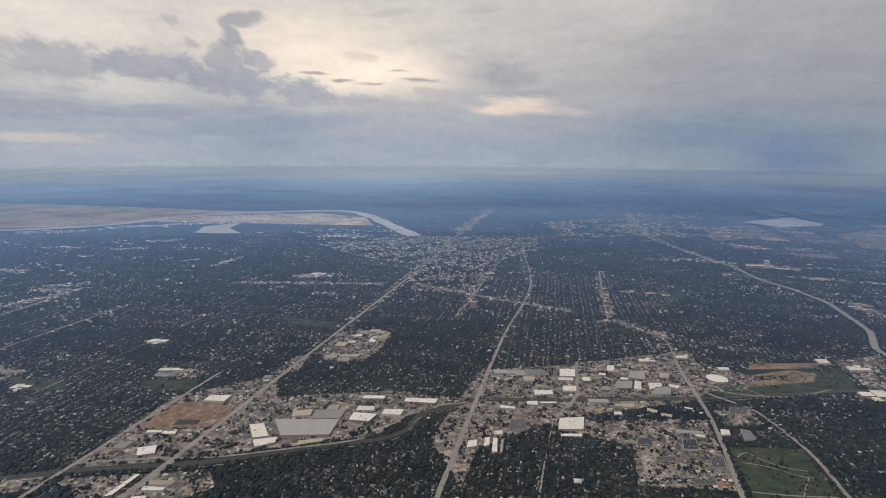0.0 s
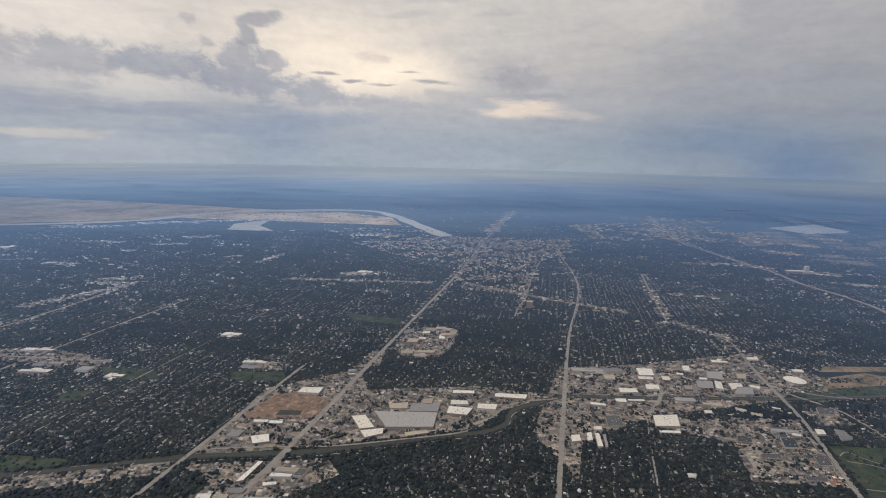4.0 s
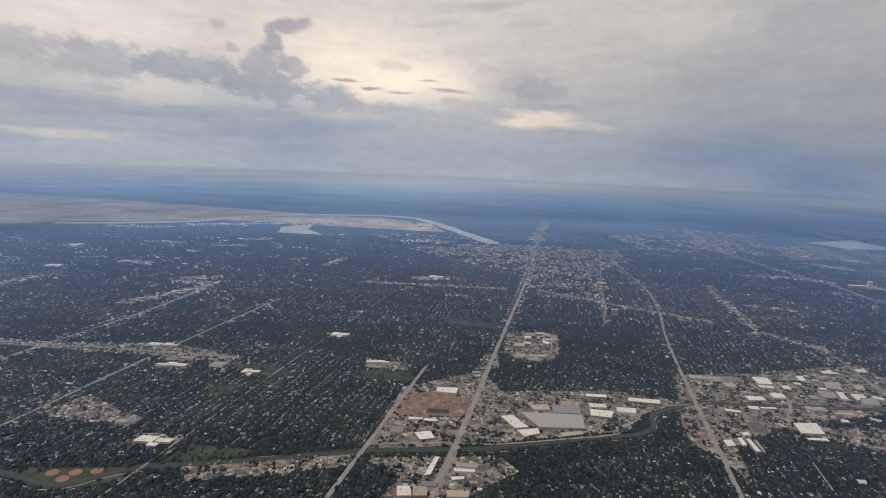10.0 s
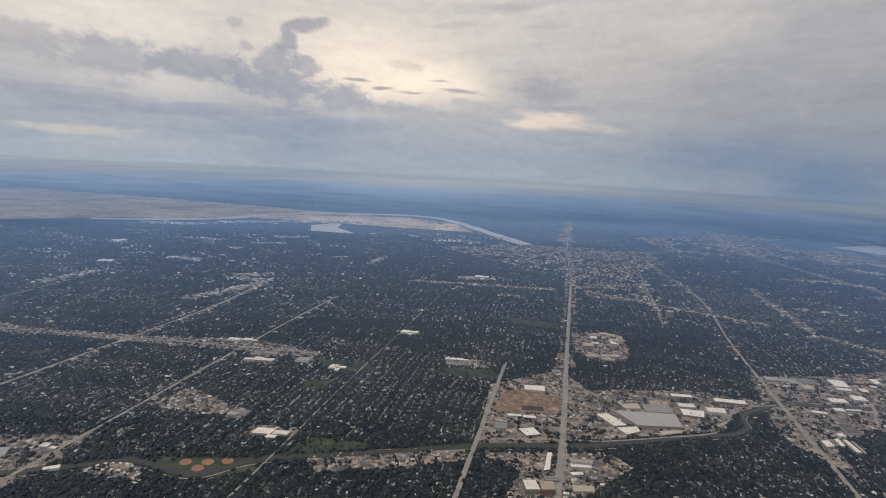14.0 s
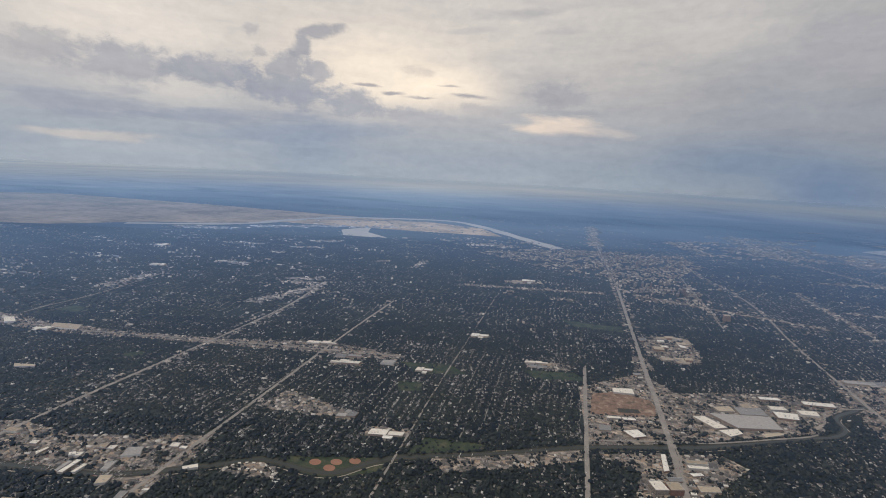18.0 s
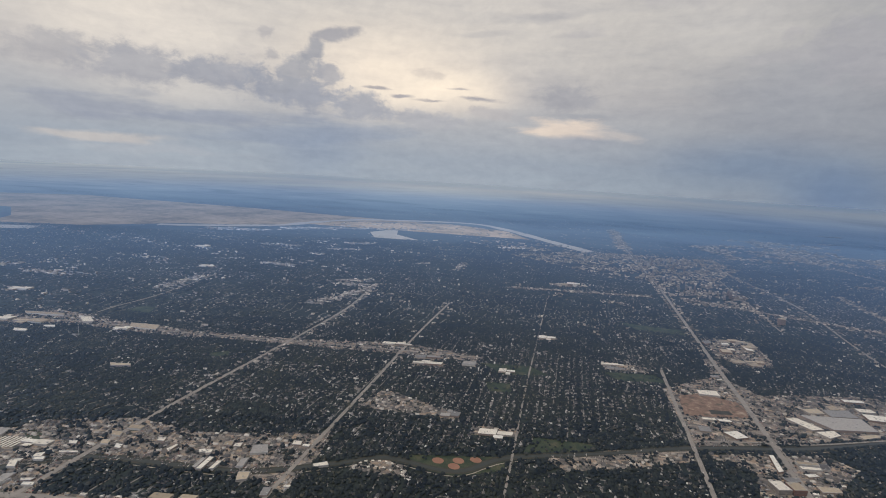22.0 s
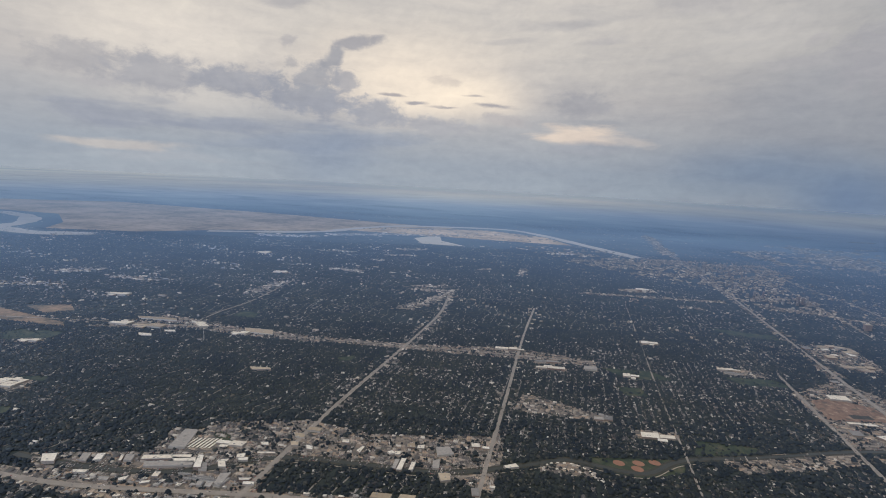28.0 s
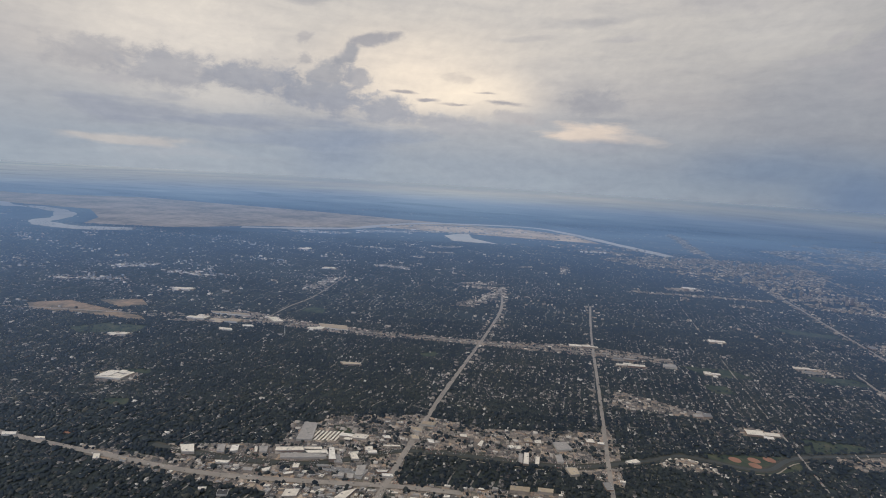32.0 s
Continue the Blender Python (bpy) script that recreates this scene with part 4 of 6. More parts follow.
# far districts along a line: from, to, half width, roofs, size of a roof
DISTRICTS = [
    (-175, 271, -155, 282, 5, 120, 1.5), (-303, 200, -278, 202, 5, 110, 1.4), (-290, 152, -276, 197, 5, 330, 1.2), (-378, 140, -380, 172, 6, 240, 1.2), (-306, 205, -287, 217, 4, 90, 1.3),
    (-512, 127, -497, 138, 7, 150, 1.7), (-475, 132, -443, 135, 5, 150, 1.5), (-509, 88, -476, 102, 5, 130, 1.5), (-378, 346, -358, 358, 6, 110, 2.2), (-144, 239, -131, 243, 3, 50, 1.1),
    (-427, 300, -404, 305, 4, 60, 1.9), (-373, 307, -350, 320, 4, 80, 1.9),
]
DISTRICTS += [
    (-374, 279, -362, 281, 3, 40, 1.6), (-282, 289, -277, 294, 3, 25, 1.7), (-248, 280, -251, 314, 4, 90, 1.5), (-379, 227, -355, 228, 5, 110, 1.5), (29, 296, 37, 298, 3, 50, 1.4), (45, 298, 54, 298, 2.5, 40, 1.6),
    (58, 401, 98, 414, 7, 130, 2.1), (100, 410, 117, 409, 7, 70, 2.3), (146, 368, 176, 368, 5, 90, 2.4), (145, 501, 168, 479, 6, 80, 2.6), (186, 366, 205, 364, 5, 60, 2.2), (151, 309, 154, 282, 6, 90, 2.0),
]
DISTRICTS += [
    (137, 610, 176, 604, 7, 120, 3.0), (168, 778, 194, 795, 6, 50, 3.6), (226, 946, 257, 957, 8, 50, 5.0), (47, 720, 150, 721, 22, 260, 3.4), (59, 536, 70, 532, 5, 50, 2.8), (27, 592, 67, 616, 12, 150, 2.8),
    (101, 366, 108, 363, 4, 30, 2.0), (143, 397, 166, 400, 6, 70, 2.2), (-550, 345, -490, 372, 9, 240, 2.3), (-491, 400, -448, 438, 9, 220, 2.3), (-448, 440, -360, 505, 10, 260, 2.3), (-119, 506, -125, 714, 9, 420, 2.7),
]
DISTRICTS += [(-241, 430, -205, 437, 10, 160, 2.3), (-92, 276, -50, 262, 2.4, 170, 1.2), (-50, 262, 0, 248, 2.4, 170, 1.2), (-200, 248, -112, 271, 2.0, 190, 1.2), (18, 300, 20, 246, 2.5, 90, 1.2), (20, 240, 41, 222, 3.0, 150, 1.2), (36, 208, 42, 226, 3.0, 60, 1.2), (-56, 300, -54, 225, 2.5, 130, 1.2)]


def clustered(p):
    """Whether points lie in one of the open built-up patches among the far trees."""
    d = p @ FLOW
    hit = np.zeros(len(p), bool)
    for x0, y0, x1, y1, w, _, _ in DISTRICTS:
        hit |= away(p, [(x0, y0), (x1, y1)]) < w * 0.8
    for d0, d1, seed, wave, cut in CLUSTERS:
        hit |= (d > d0) & (d < d1) & (patchy(p, wave, seed) > cut)
    return hit


def specks(n, d0, d1, seed, size, wave, cut, zone=None):
    """Far roofs in loose clusters."""
    p, r = scatter(n, d0, d1, seed)
    ok = patchy(p, wave, seed) > cut
    if zone:
        ok &= inside(p, zone)
    else:
        ok &= ~any_inside(p, FLATS[:1] + [DOWNTOWN])
    p = p[ok]
    k = len(p)
    s = np.stack([r.lognormal(0, 0.5, k) * size, r.lognormal(0, 0.4, k) * size * 0.7, r.uniform(0.5, 0.9, k) * (0.08 if d0 > 800 else 0.3 if d0 > 400 else 1)], 1)
    return np.c_[p, np.zeros(k)], s, np.full(k, 0.25)


joined("far_roofs", BOX_V, BOX_F, *specks(14000, 440, 900, 41, 1.5, 120, 0.62), [M_PALE], [0] * 5, "pale roofs of far districts", "roofs")
joined("far_roofs", BOX_V, BOX_F, *specks(2500, 860, 1900, 42, 3.0, 260, 0.6), [M_PALE], [0] * 5, "pale roofs of distant towns", "roofs")
joined("district_roofs", BOX_V, BOX_F, *specks(11000, 205, 470, 43, 0.95, 62, 0.72), [M_PALE], [0] * 5, "pale roofs of shops and schools among far trees", "roofs")
joined("downtown_blocks", BOX_V, BOX_F, *specks(68000, 250, 560, 44, 1.1, 30, 0.38, DOWNTOWN), [M_PALE], [0] * 5, "low blocks of the city centre", "roofs")
for w, poly, n in ((1.3, [(-300, 150), (-268, 150), (-272, 214), (-300, 222)], 1200), (1.4, [(-446, 90), (-398, 104), (-404, 128), (-446, 120)], 900), (1.3, [(-385, 130), (-360, 140), (-362, 190), (-380, 180)], 900), (3.0, FLATS[1], 700), (2.2, [(-330, 420), (-215, 400), (-150, 470), (-215, 505)], 2500), (2.6, [(-39, 600), (68, 690), (185, 645), (170, 553), (-9, 494)], 4500)):
    joined("far_sheds", BOX_V, BOX_F, *specks(n * 9, 205, 800, 45 + n, w * 0.85, 60, 0.42, poly), [M_PALE], [0] * 5, "pale industrial sheds by the river", "roofs")

r = np.random.RandomState(61)
for x0, y0, x1, y1, w, n, size in DISTRICTS:
    n = int(n * 0.62)
    f, g = r.uniform(0, 1, (n, 1)), r.normal(0, 0.5, (n, 2)) * w
    c = np.array((x0, y0)) + f * (x1 - x0, y1 - y0) + g
    s = np.stack([r.lognormal(-0.1, 0.55, n) * size, r.lognormal(-0.1, 0.4, n) * size * 0.62, r.uniform(0.35, 0.7, n)], 1)
    joined("district_roofs", BOX_V, BOX_F, np.c_[c, np.full(n, 0.02)], s, np.full(n, 0.25), [M_PALE], [0] * 5, "pale roofs of a far shopping or works district", "roofs")

# ---------------------------------------------------------------- large buildings
def block_mesh(name, we, wn, z0, z1, material):
    e, n = EAST * we / 2, NORTH * wn / 2
    base = [(-e.x - n.x, -e.y - n.y), (e.x - n.x, e.y - n.y), (e.x + n.x, e.y + n.y), (-e.x + n.x, -e.y + n.y)]
    vs = [(x, y, z0) for x, y in base] + [(x, y, z1) for x, y in base]
    return mesh_of(name, vs, [(3, 2, 1, 0), (0, 1, 5, 4), (1, 2, 6, 5), (2, 3, 7, 6), (3, 0, 4, 7), (4, 5, 6, 7)], material)


def hall(x, y, we, wn, h, roof, label, category, units=3):
    """A flat-roofed hall: masonry walls, roof deck, parapet lip and rooftop units."""
    ob = empty("warehouse" if we * wn > 24 else "commercial_building", x, y, 0.02, label, category, "large buildings")
    r = random.Random(int(x * 7 + y * 13))
    wings = [(0, 0, we, wn, h)]
    if we > 5.5 and h < 2:
        f, side = r.uniform(0.4, 0.6), r.choice((-1, 1))
        wings = [(-side * we * (1 - f) / 2, 0, we * f, wn, h), (side * we * f * 0.5 + side * we * 0.01, r.uniform(-0.3, 0.3) * wn, we * (1 - f) * 0.92, wn * r.uniform(0.45, 0.7), h * 0.85), (side * we * 0.1, wn * r.choice((-0.75, 0.75)), we * 0.28, wn * 0.5, h * 0.75)]
    for a, b, w, d, z in wings:
        at = (EAST.x * a + NORTH.x * b, EAST.y * a + NORTH.y * b, 0)
        part("wall", block_mesh("wall", w, d, 0, z, M_BRICK), ob).location = at
        part("roof", block_mesh("roof", w * 1.01, d * 1.01, z, z + 0.05, roof), ob).location = at
    we, wn = wings[0][2], wings[0][3]
    off = wings[0][0]
    for k in range(units):
        a, b = off + r.uniform(-0.4, 0.4) * we, r.uniform(-0.4, 0.4) * wn
        u = part("rooftop_unit", block_mesh("rooftop_unit", r.uniform(0.2, 0.4), r.uniform(0.15, 0.3), 0, 0.12, M_UNIT), ob)
        u.location = (EAST.x * a + NORTH.x * b, EAST.y * a + NORTH.y * b, h + 0.05)
    return ob


W, G, T, D = M_WHITE, M_GREY, M_TAN, M_DARK
NAMES = {W: "long hall with a white membrane roof", G: "hall with a grey metal roof", T: "hall with a tan gravel roof", D: "building with a dark flat roof"}
HALLS = []
HALLS += [(-140.7, 133, 9, 1.6, 0.5, W), (-139.5, 129.5, 7, 1.6, 0.5, G), (-115.6, 91, 3.4, 3.2, 0.4, G), (18.6, 152.6, 6, 2, 0.5, T), (30.3, 192.3, 6.4, 2.5, 0.5, W), (96.9, 211, 4.3, 4, 0.6, W), (100.8, 184.6, 9.5, 4.8, 0.6, W), (-87, 190.8, 8.6, 3, 0.7, T), (-80, 184.2, 6, 2.6, 0.7, T), (-91.8, 172.6, 4.4, 4, 0.7, T), (-83.1, 163.1, 7.2, 2.8, 0.7, T), (-168.4, 154.2, 7.6, 3.4, 0.5, W)]
HALLS += [(-178.5, 108, 6, 3, 0.5, W), (-14.6, 168.5, 14, 3.2, 0.5, G), (1.4, 159.4, 4.5, 3.6, 0.5, W), (14.9, 163.4, 5.6, 3, 0.5, G), (57.2, 192.3, 4, 2, 0.5, W), (107.2, 207.2, 8.4, 3.4, 0.5, W), (-49.6, 240.6, 3.4, 3, 3.0, T), (-173.5, 63.2, 9.5, 2.8, 0.5, W), (-207.8, 102, 11, 2.2, 0.5, W), (-209.5, 107.6, 9.6, 1.9, 0.5, G), (-188.4, 68.3, 5.6, 2.6, 0.4, G)]
HALLS += [(-226, 115.6, 12, 2.2, 0.5, W), (-193.2, 108.5, 4.8, 3.4, 0.5, G), (-278.2, 12.9, 7.4, 2, 0.4, W), (-262.8, 27.1, 3.6, 1.6, 0.4, T), (-234.3, 9, 4.3, 1.7, 0.5, T), (-228.9, 10.8, 3.4, 1.4, 0.5, T), (-363.4, 12.7, 6.6, 3.6, 0.5, W), (-374.6, 71.9, 13, 4, 0.5, T), (-387.5, 69.1, 8.6, 4, 0.5, W), (-335.3, 81.5, 6.6, 3, 0.5, W), (-396, 39.3, 7.5, 2.3, 0.5, W), (-432.2, 103, 10.4, 4, 0.5, W)]
HALLS += [(-462, 254, 10, 7, 0.6, W), (-400.3, 195.2, 9, 4, 0.6, W), (133, 396, 20, 4, 1.6, W), (138, 398, 3, 3, 5.0, W), (-163, 277, 9, 5, 1.4, W), (-170, 273, 7, 4, 0.9, T)]
B = M_RED
NAMES[B] = "tall red brick building"
PLOTS = [  # roof, height, corners
    (G, 0.7, (-76.9, 106.6), (-63.8, 110.9), (-64.9, 118.9), (-83.5, 113.6)),
    (G, 0.5, (-73.6, 117.4), (-65.1, 119.9), (-65.8, 125.1), (-74.5, 122.1)),
    (W, 0.6, (-83.7, 103.5), (-79.9, 105.6), (-85.3, 110.9), (-89, 109.1)),
    (W, 0.6, (-80.4, 100), (-76.4, 103.4), (-77.3, 106), (-83.2, 102.8)),
    (T, 0.3, (-70, 104.5), (-64.4, 108.2), (-65.3, 109.4), (-71, 106.3)),
    (T, 0.5, (-79.8, 116.9), (-74.7, 118.9), (-75.8, 122.4), (-81.1, 119.5)),
    (T, 0.5, (-71.5, 122.8), (-68.4, 123.7), (-68.8, 127.5), (-72, 125.9)),
    (W, 0.6, (-63.8, 132.7), (-56.8, 134.6), (-57.2, 136.6), (-64.1, 134.8)),
    (W, 0.6, (-62.6, 125.3), (-57.1, 127), (-57.9, 129.2), (-63, 128)),
]
PLOTS += [  # roof, height, corners
    (W, 0.6, (-62.3, 119.7), (-56.1, 120.6), (-55.2, 125.1), (-62.7, 124.1)),
    (W, 0.6, (-54, 125.5), (-48.3, 126.6), (-48.3, 130.1), (-54.3, 128.5)),
    (W, 0.6, (-50.1, 134.7), (-40, 136.5), (-39.9, 139.5), (-50.2, 137.2)),
    (W, 0.6, (-112.4, 117.1), (-105.5, 118.5), (-106, 122.7), (-112.8, 120.5)),
    (W, 0.4, (-114.8, 97.4), (-110.6, 98.7), (-111.1, 99.9), (-115.2, 98.7)),
    (W, 0.4, (-110.1, 98.2), (-106.2, 99.3), (-106.7, 100.6), (-110.7, 99.7)),
    (W, 0.5, (-107.8, 88.1), (-104.1, 90.4), (-106.5, 93.5), (-110.6, 91)),
    (W, 0.5, (-101.7, 73.7), (-100.2, 74.7), (-100.3, 82.5), (-101.5, 82.1)),
    (T, 0.6, (-95.3, 80.1), (-89.9, 81.4), (-90, 82.8), (-95.6, 81.5)),
]
PLOTS += [  # roof, height, corners
    (W, 0.6, (-95.2, 77.7), (-90.1, 79.2), (-90.3, 80.3), (-95.6, 79.1)),
    (D, 0.5, (-90.1, 80), (-87.8, 80.4), (-87.5, 83.2), (-90.4, 82.6)),
    (W, 0.4, (-94.7, 74.5), (-91.9, 76), (-92.6, 76.9), (-95.5, 75.6)),
    (W, 1.3, (-104.8, 63.6), (-101.6, 64.8), (-103.2, 68), (-106.1, 66.9)),
    (B, 1.5, (-101.3, 64.6), (-98.2, 65.8), (-99.2, 68.7), (-102.3, 67.6)),
    (G, 0.5, (-100.8, 70), (-97.6, 71.1), (-97.6, 72.7), (-101.6, 71.4)),
    (T, 0.6, (-94.2, 68.1), (-89.4, 69.8), (-89.6, 71.8), (-94.7, 70.4)),
    (G, 0.4, (-104.3, 136.7), (-101.7, 137.7), (-102, 139.7), (-104.8, 138.6)),
    (W, 0.3, (-103.1, 134.8), (-101.1, 135.6), (-101.4, 136.5), (-103.3, 135.7)),
]
PLOTS += [  # roof, height, corners
    (W, 0.6, (-91, 182.3), (-87.9, 183.7), (-88.2, 185.9), (-91.3, 184.5)),
    (T, 0.7, (-85.1, 190.2), (-78.6, 189.7), (-78.8, 192.1), (-85.7, 192.4)),
    (W, 0.6, (-90.1, 175.1), (-87.2, 175.6), (-87.8, 178.3), (-90.9, 177)),
    (W, 0.7, (-82.1, 178.2), (-79.5, 178.6), (-79.7, 180.7), (-82.9, 182.4)),
    (T, 0.6, (-91.7, 158.1), (-87.6, 159.8), (-88.5, 162.6), (-92.9, 160.8)),
    (T, 0.6, (-85.9, 157.4), (-81.6, 157.9), (-81.3, 160.5), (-86.9, 159.5)),
    (T, 0.7, (-79, 184), (-76.4, 185.2), (-77, 191.2), (-80.1, 191.5)),
    (G, 0.5, (-98.8, 180), (-95.1, 182.4), (-96.3, 186), (-99.6, 183.7)),
    (W, 0.6, (-9.8, 151.2), (-3.8, 153.4), (-4.3, 156.1), (-10.3, 154.8)),
]
PLOTS += [  # roof, height, corners
    (W, 0.5, (-11.5, 144.3), (-8.2, 144.9), (-8.4, 147.5), (-11.9, 146.4)),
    (W, 0.5, (-7.6, 146.2), (-2.5, 147.7), (-2.5, 148.8), (-7.8, 147.2)),
    (W, 0.4, (-19.6, 139.9), (-14.9, 140.5), (-15, 141.9), (-19.9, 141.6)),
    (W, 0.6, (-2.1, 168), (3.2, 169.5), (3.1, 175.4), (-2.6, 174.3)),
    (W, 0.5, (-2.6, 164.8), (2.6, 165.8), (2.6, 168.2), (-2.7, 167.1)),
    (W, 0.5, (5.7, 166.8), (8.4, 167.1), (8.5, 170.4), (5.6, 170)),
    (W, 0.7, (-1.3, 132), (5.8, 134.1), (6.1, 141.2), (-1.2, 138.4)),
    (W, 0.4, (-0.4, 129.1), (5.5, 130.6), (5.4, 132), (-0.6, 130.3)),
    (G, 0.5, (-25.7, 164.1), (-12.4, 167.1), (-12.6, 169.5), (-26.4, 166.9)),
]
PLOTS += [  # roof, height, corners
    (T, 0.5, (-14.2, 160.9), (-10.7, 161.9), (-11, 165.1), (-15, 164.4)),
    (W, 0.6, (-18.9, 124.3), (-16.5, 125), (-16.8, 127), (-19.1, 126)),
    (W, 0.7, (-18.1, 115.7), (-16.6, 116.1), (-17.6, 122.7), (-18.8, 122.4)),
    (G, 0.6, (-16, 115.9), (-15.3, 116.7), (-15.8, 122.6), (-16.5, 122.3)),
    (W, 0.5, (-25, 116.1), (-22.5, 117.4), (-23, 120.6), (-25.4, 119.3)),
    (W, 0.5, (-20.8, 117.9), (-19.3, 118.9), (-19.7, 123), (-21.1, 122)),
    (D, 0.4, (-14.9, 127.9), (-10.2, 129.9), (-11.1, 135.4), (-15.5, 133.8)),
    (W, 0.6, (27.9, 166), (32.4, 170), (32.5, 172.6), (28, 171.3)),
]
PLOTS += [  # roof, height, corners
    (G, 0.6, (27.9, 163.1), (34.3, 165), (35.4, 170.4), (30.1, 168.8)),
    (G, 0.6, (21.9, 174.1), (27.2, 173.8), (28.3, 181.4), (22.8, 179.8)),
    (W, 0.5, (18.8, 171.6), (21.6, 172.4), (21.7, 173.8), (19, 173.5)),
    (G, 0.5, (16.8, 164.3), (22, 165.4), (23, 171.4), (17.2, 169.7)),
    (W, 0.7, (22.7, 165.2), (25.1, 165), (25.8, 171.4), (23.6, 171.6)),
    (W, 0.6, (14.5, 177.8), (17.1, 178.1), (17.5, 183.3), (14.8, 182.5)),
    (W, 0.5, (11.5, 173.2), (13.9, 173.4), (14, 175.4), (11.6, 175.2)),
    (T, 0.5, (32.8, 177.6), (35.7, 178), (36.6, 182.1), (33.2, 181.6)),
    (W, 0.5, (41.9, 198), (46.2, 199.3), (46.4, 202.2), (41.9, 200.3)),
]
PLOTS += [  # roof, height, corners
    (W, 0.5, (34.8, 170.9), (37.5, 169.9), (38.5, 172.4), (34.9, 172.7)),
    (W, 0.4, (37, 156.1), (39.3, 156.1), (39.6, 156.9), (36.9, 157.2)),
    (T, 0.4, (29, 149.2), (32.1, 149.4), (32.5, 150.9), (29.2, 151)),
    (T, 0.4, (25.2, 151.2), (27.9, 150.6), (28.4, 152.2), (25.4, 153.1)),
    (W, 0.5, (43.9, 142.5), (46.6, 143.3), (46.9, 146.1), (44.5, 145.7)),
    (G, 0.7, (49.7, 141.8), (52.9, 143), (52.4, 147.1), (50, 147)),
    (D, 0.6, (49.8, 156), (54.9, 157.5), (56.1, 161.8), (50.8, 160.9)),
    (W, 0.4, (36.7, 139.7), (39.2, 139.8), (39.4, 141.3), (36.8, 141.2)),
    (G, 0.5, (31.5, 140.1), (39.1, 141.7), (39.4, 143), (31.9, 142)),
]
PLOTS += [  # roof, height, corners
    (D, 0.4, (31.8, 117.1), (36.8, 118.4), (37.3, 120.2), (31.9, 118.7)),
    (T, 0.4, (19.9, 179.8), (22.3, 180.6), (22.5, 182.7), (20, 181.9)),
    (G, 0.4, (7.6, 151.6), (14, 153.1), (13.6, 155.3), (7.3, 153.8)),
    (W, 0.4, (15, 145.8), (17.4, 146.5), (17.4, 148.2), (15, 147.5)),
    (D, 0.5, (20.2, 130.9), (24, 131.5), (24.6, 135.1), (20.8, 134.3)),
    (D, 0.5, (32.1, 132), (35.9, 132.8), (36.4, 138), (32.7, 136.9)),
    (D, 0.5, (24.1, 124.2), (29.2, 125.2), (29.4, 127.8), (24.2, 126.2)),
    (D, 0.5, (37.7, 125.3), (41.1, 126.2), (41.5, 130.8), (38, 130.3)),
    (G, 0.5, (-290.4, 5.4), (-286.7, 7), (-289.9, 14.4), (-293.3, 13.5)),
]
PLOTS += [  # roof, height, corners
    (W, 0.5, (-284.2, 1.5), (-279.4, 3.1), (-280.9, 4.6), (-286.2, 2.6)),
    (G, 0.5, (-276.4, 0.9), (-274.7, 1.6), (-277.1, 4.1), (-278.8, 3.4)),
    (W, 0.5, (-273.5, 3.7), (-271.8, 4.4), (-273.7, 6.3), (-275.2, 5.6)),
    (W, 0.4, (-271.2, 7.7), (-269.2, 8.6), (-269.9, 9.7), (-272.2, 8.8)),
    (G, 0.4, (-270.1, -0.6), (-270.1, 0), (-275.7, -1.2), (-277.8, -2.1)),
    (G, 0.4, (-269.8, -1.9), (-268.1, -1.6), (-268.1, 1.7), (-269.7, 1.1)),
    (G, 0.4, (-272.9, -3.2), (-271.9, -2.8), (-272.5, -1.4), (-273.7, -1.9)),
    (G, 0.4, (-271.1, -2.8), (-269.7, -2.5), (-270.3, -0.9), (-271.7, -1.3)),
    (W, 0.4, (-264.1, 0.9), (-261.6, 1.7), (-262.4, 2.6), (-264.7, 1.8)),
]
PLOTS += [  # roof, height, corners
    (W, 0.4, (-270.7, 15.4), (-268.9, 15.9), (-270, 17.1), (-271.8, 16.3)),
    (T, 0.4, (-263.9, 18.1), (-262.2, 18.8), (-263.3, 20.5), (-265.2, 19.7)),
    (W, 0.3, (-269.2, 12), (-265.2, 13.7), (-265.8, 14.2), (-269.7, 12.5)),
    (W, 0.4, (-259.5, 18.3), (-257.9, 18.5), (-258.7, 20), (-260.6, 19.8)),
    (T, 0.3, (-265.3, 22.2), (-263, 22.6), (-263.9, 24.3), (-267.2, 23.8)),
    (W, 0.4, (-252.9, 24.5), (-251.1, 25), (-251.8, 26.4), (-253.5, 25.7)),
    (W, 0.4, (-246.5, 22), (-246.6, 25), (-247.3, 25.2), (-247.8, 22.6)),
    (W, 0.4, (-239.4, 24.5), (-238.3, 25.6), (-239.4, 26.4), (-240.5, 25.4)),
    (W, 0.4, (-238.1, 24.8), (-236.9, 25.4), (-237.4, 27), (-238.8, 26.2)),
]
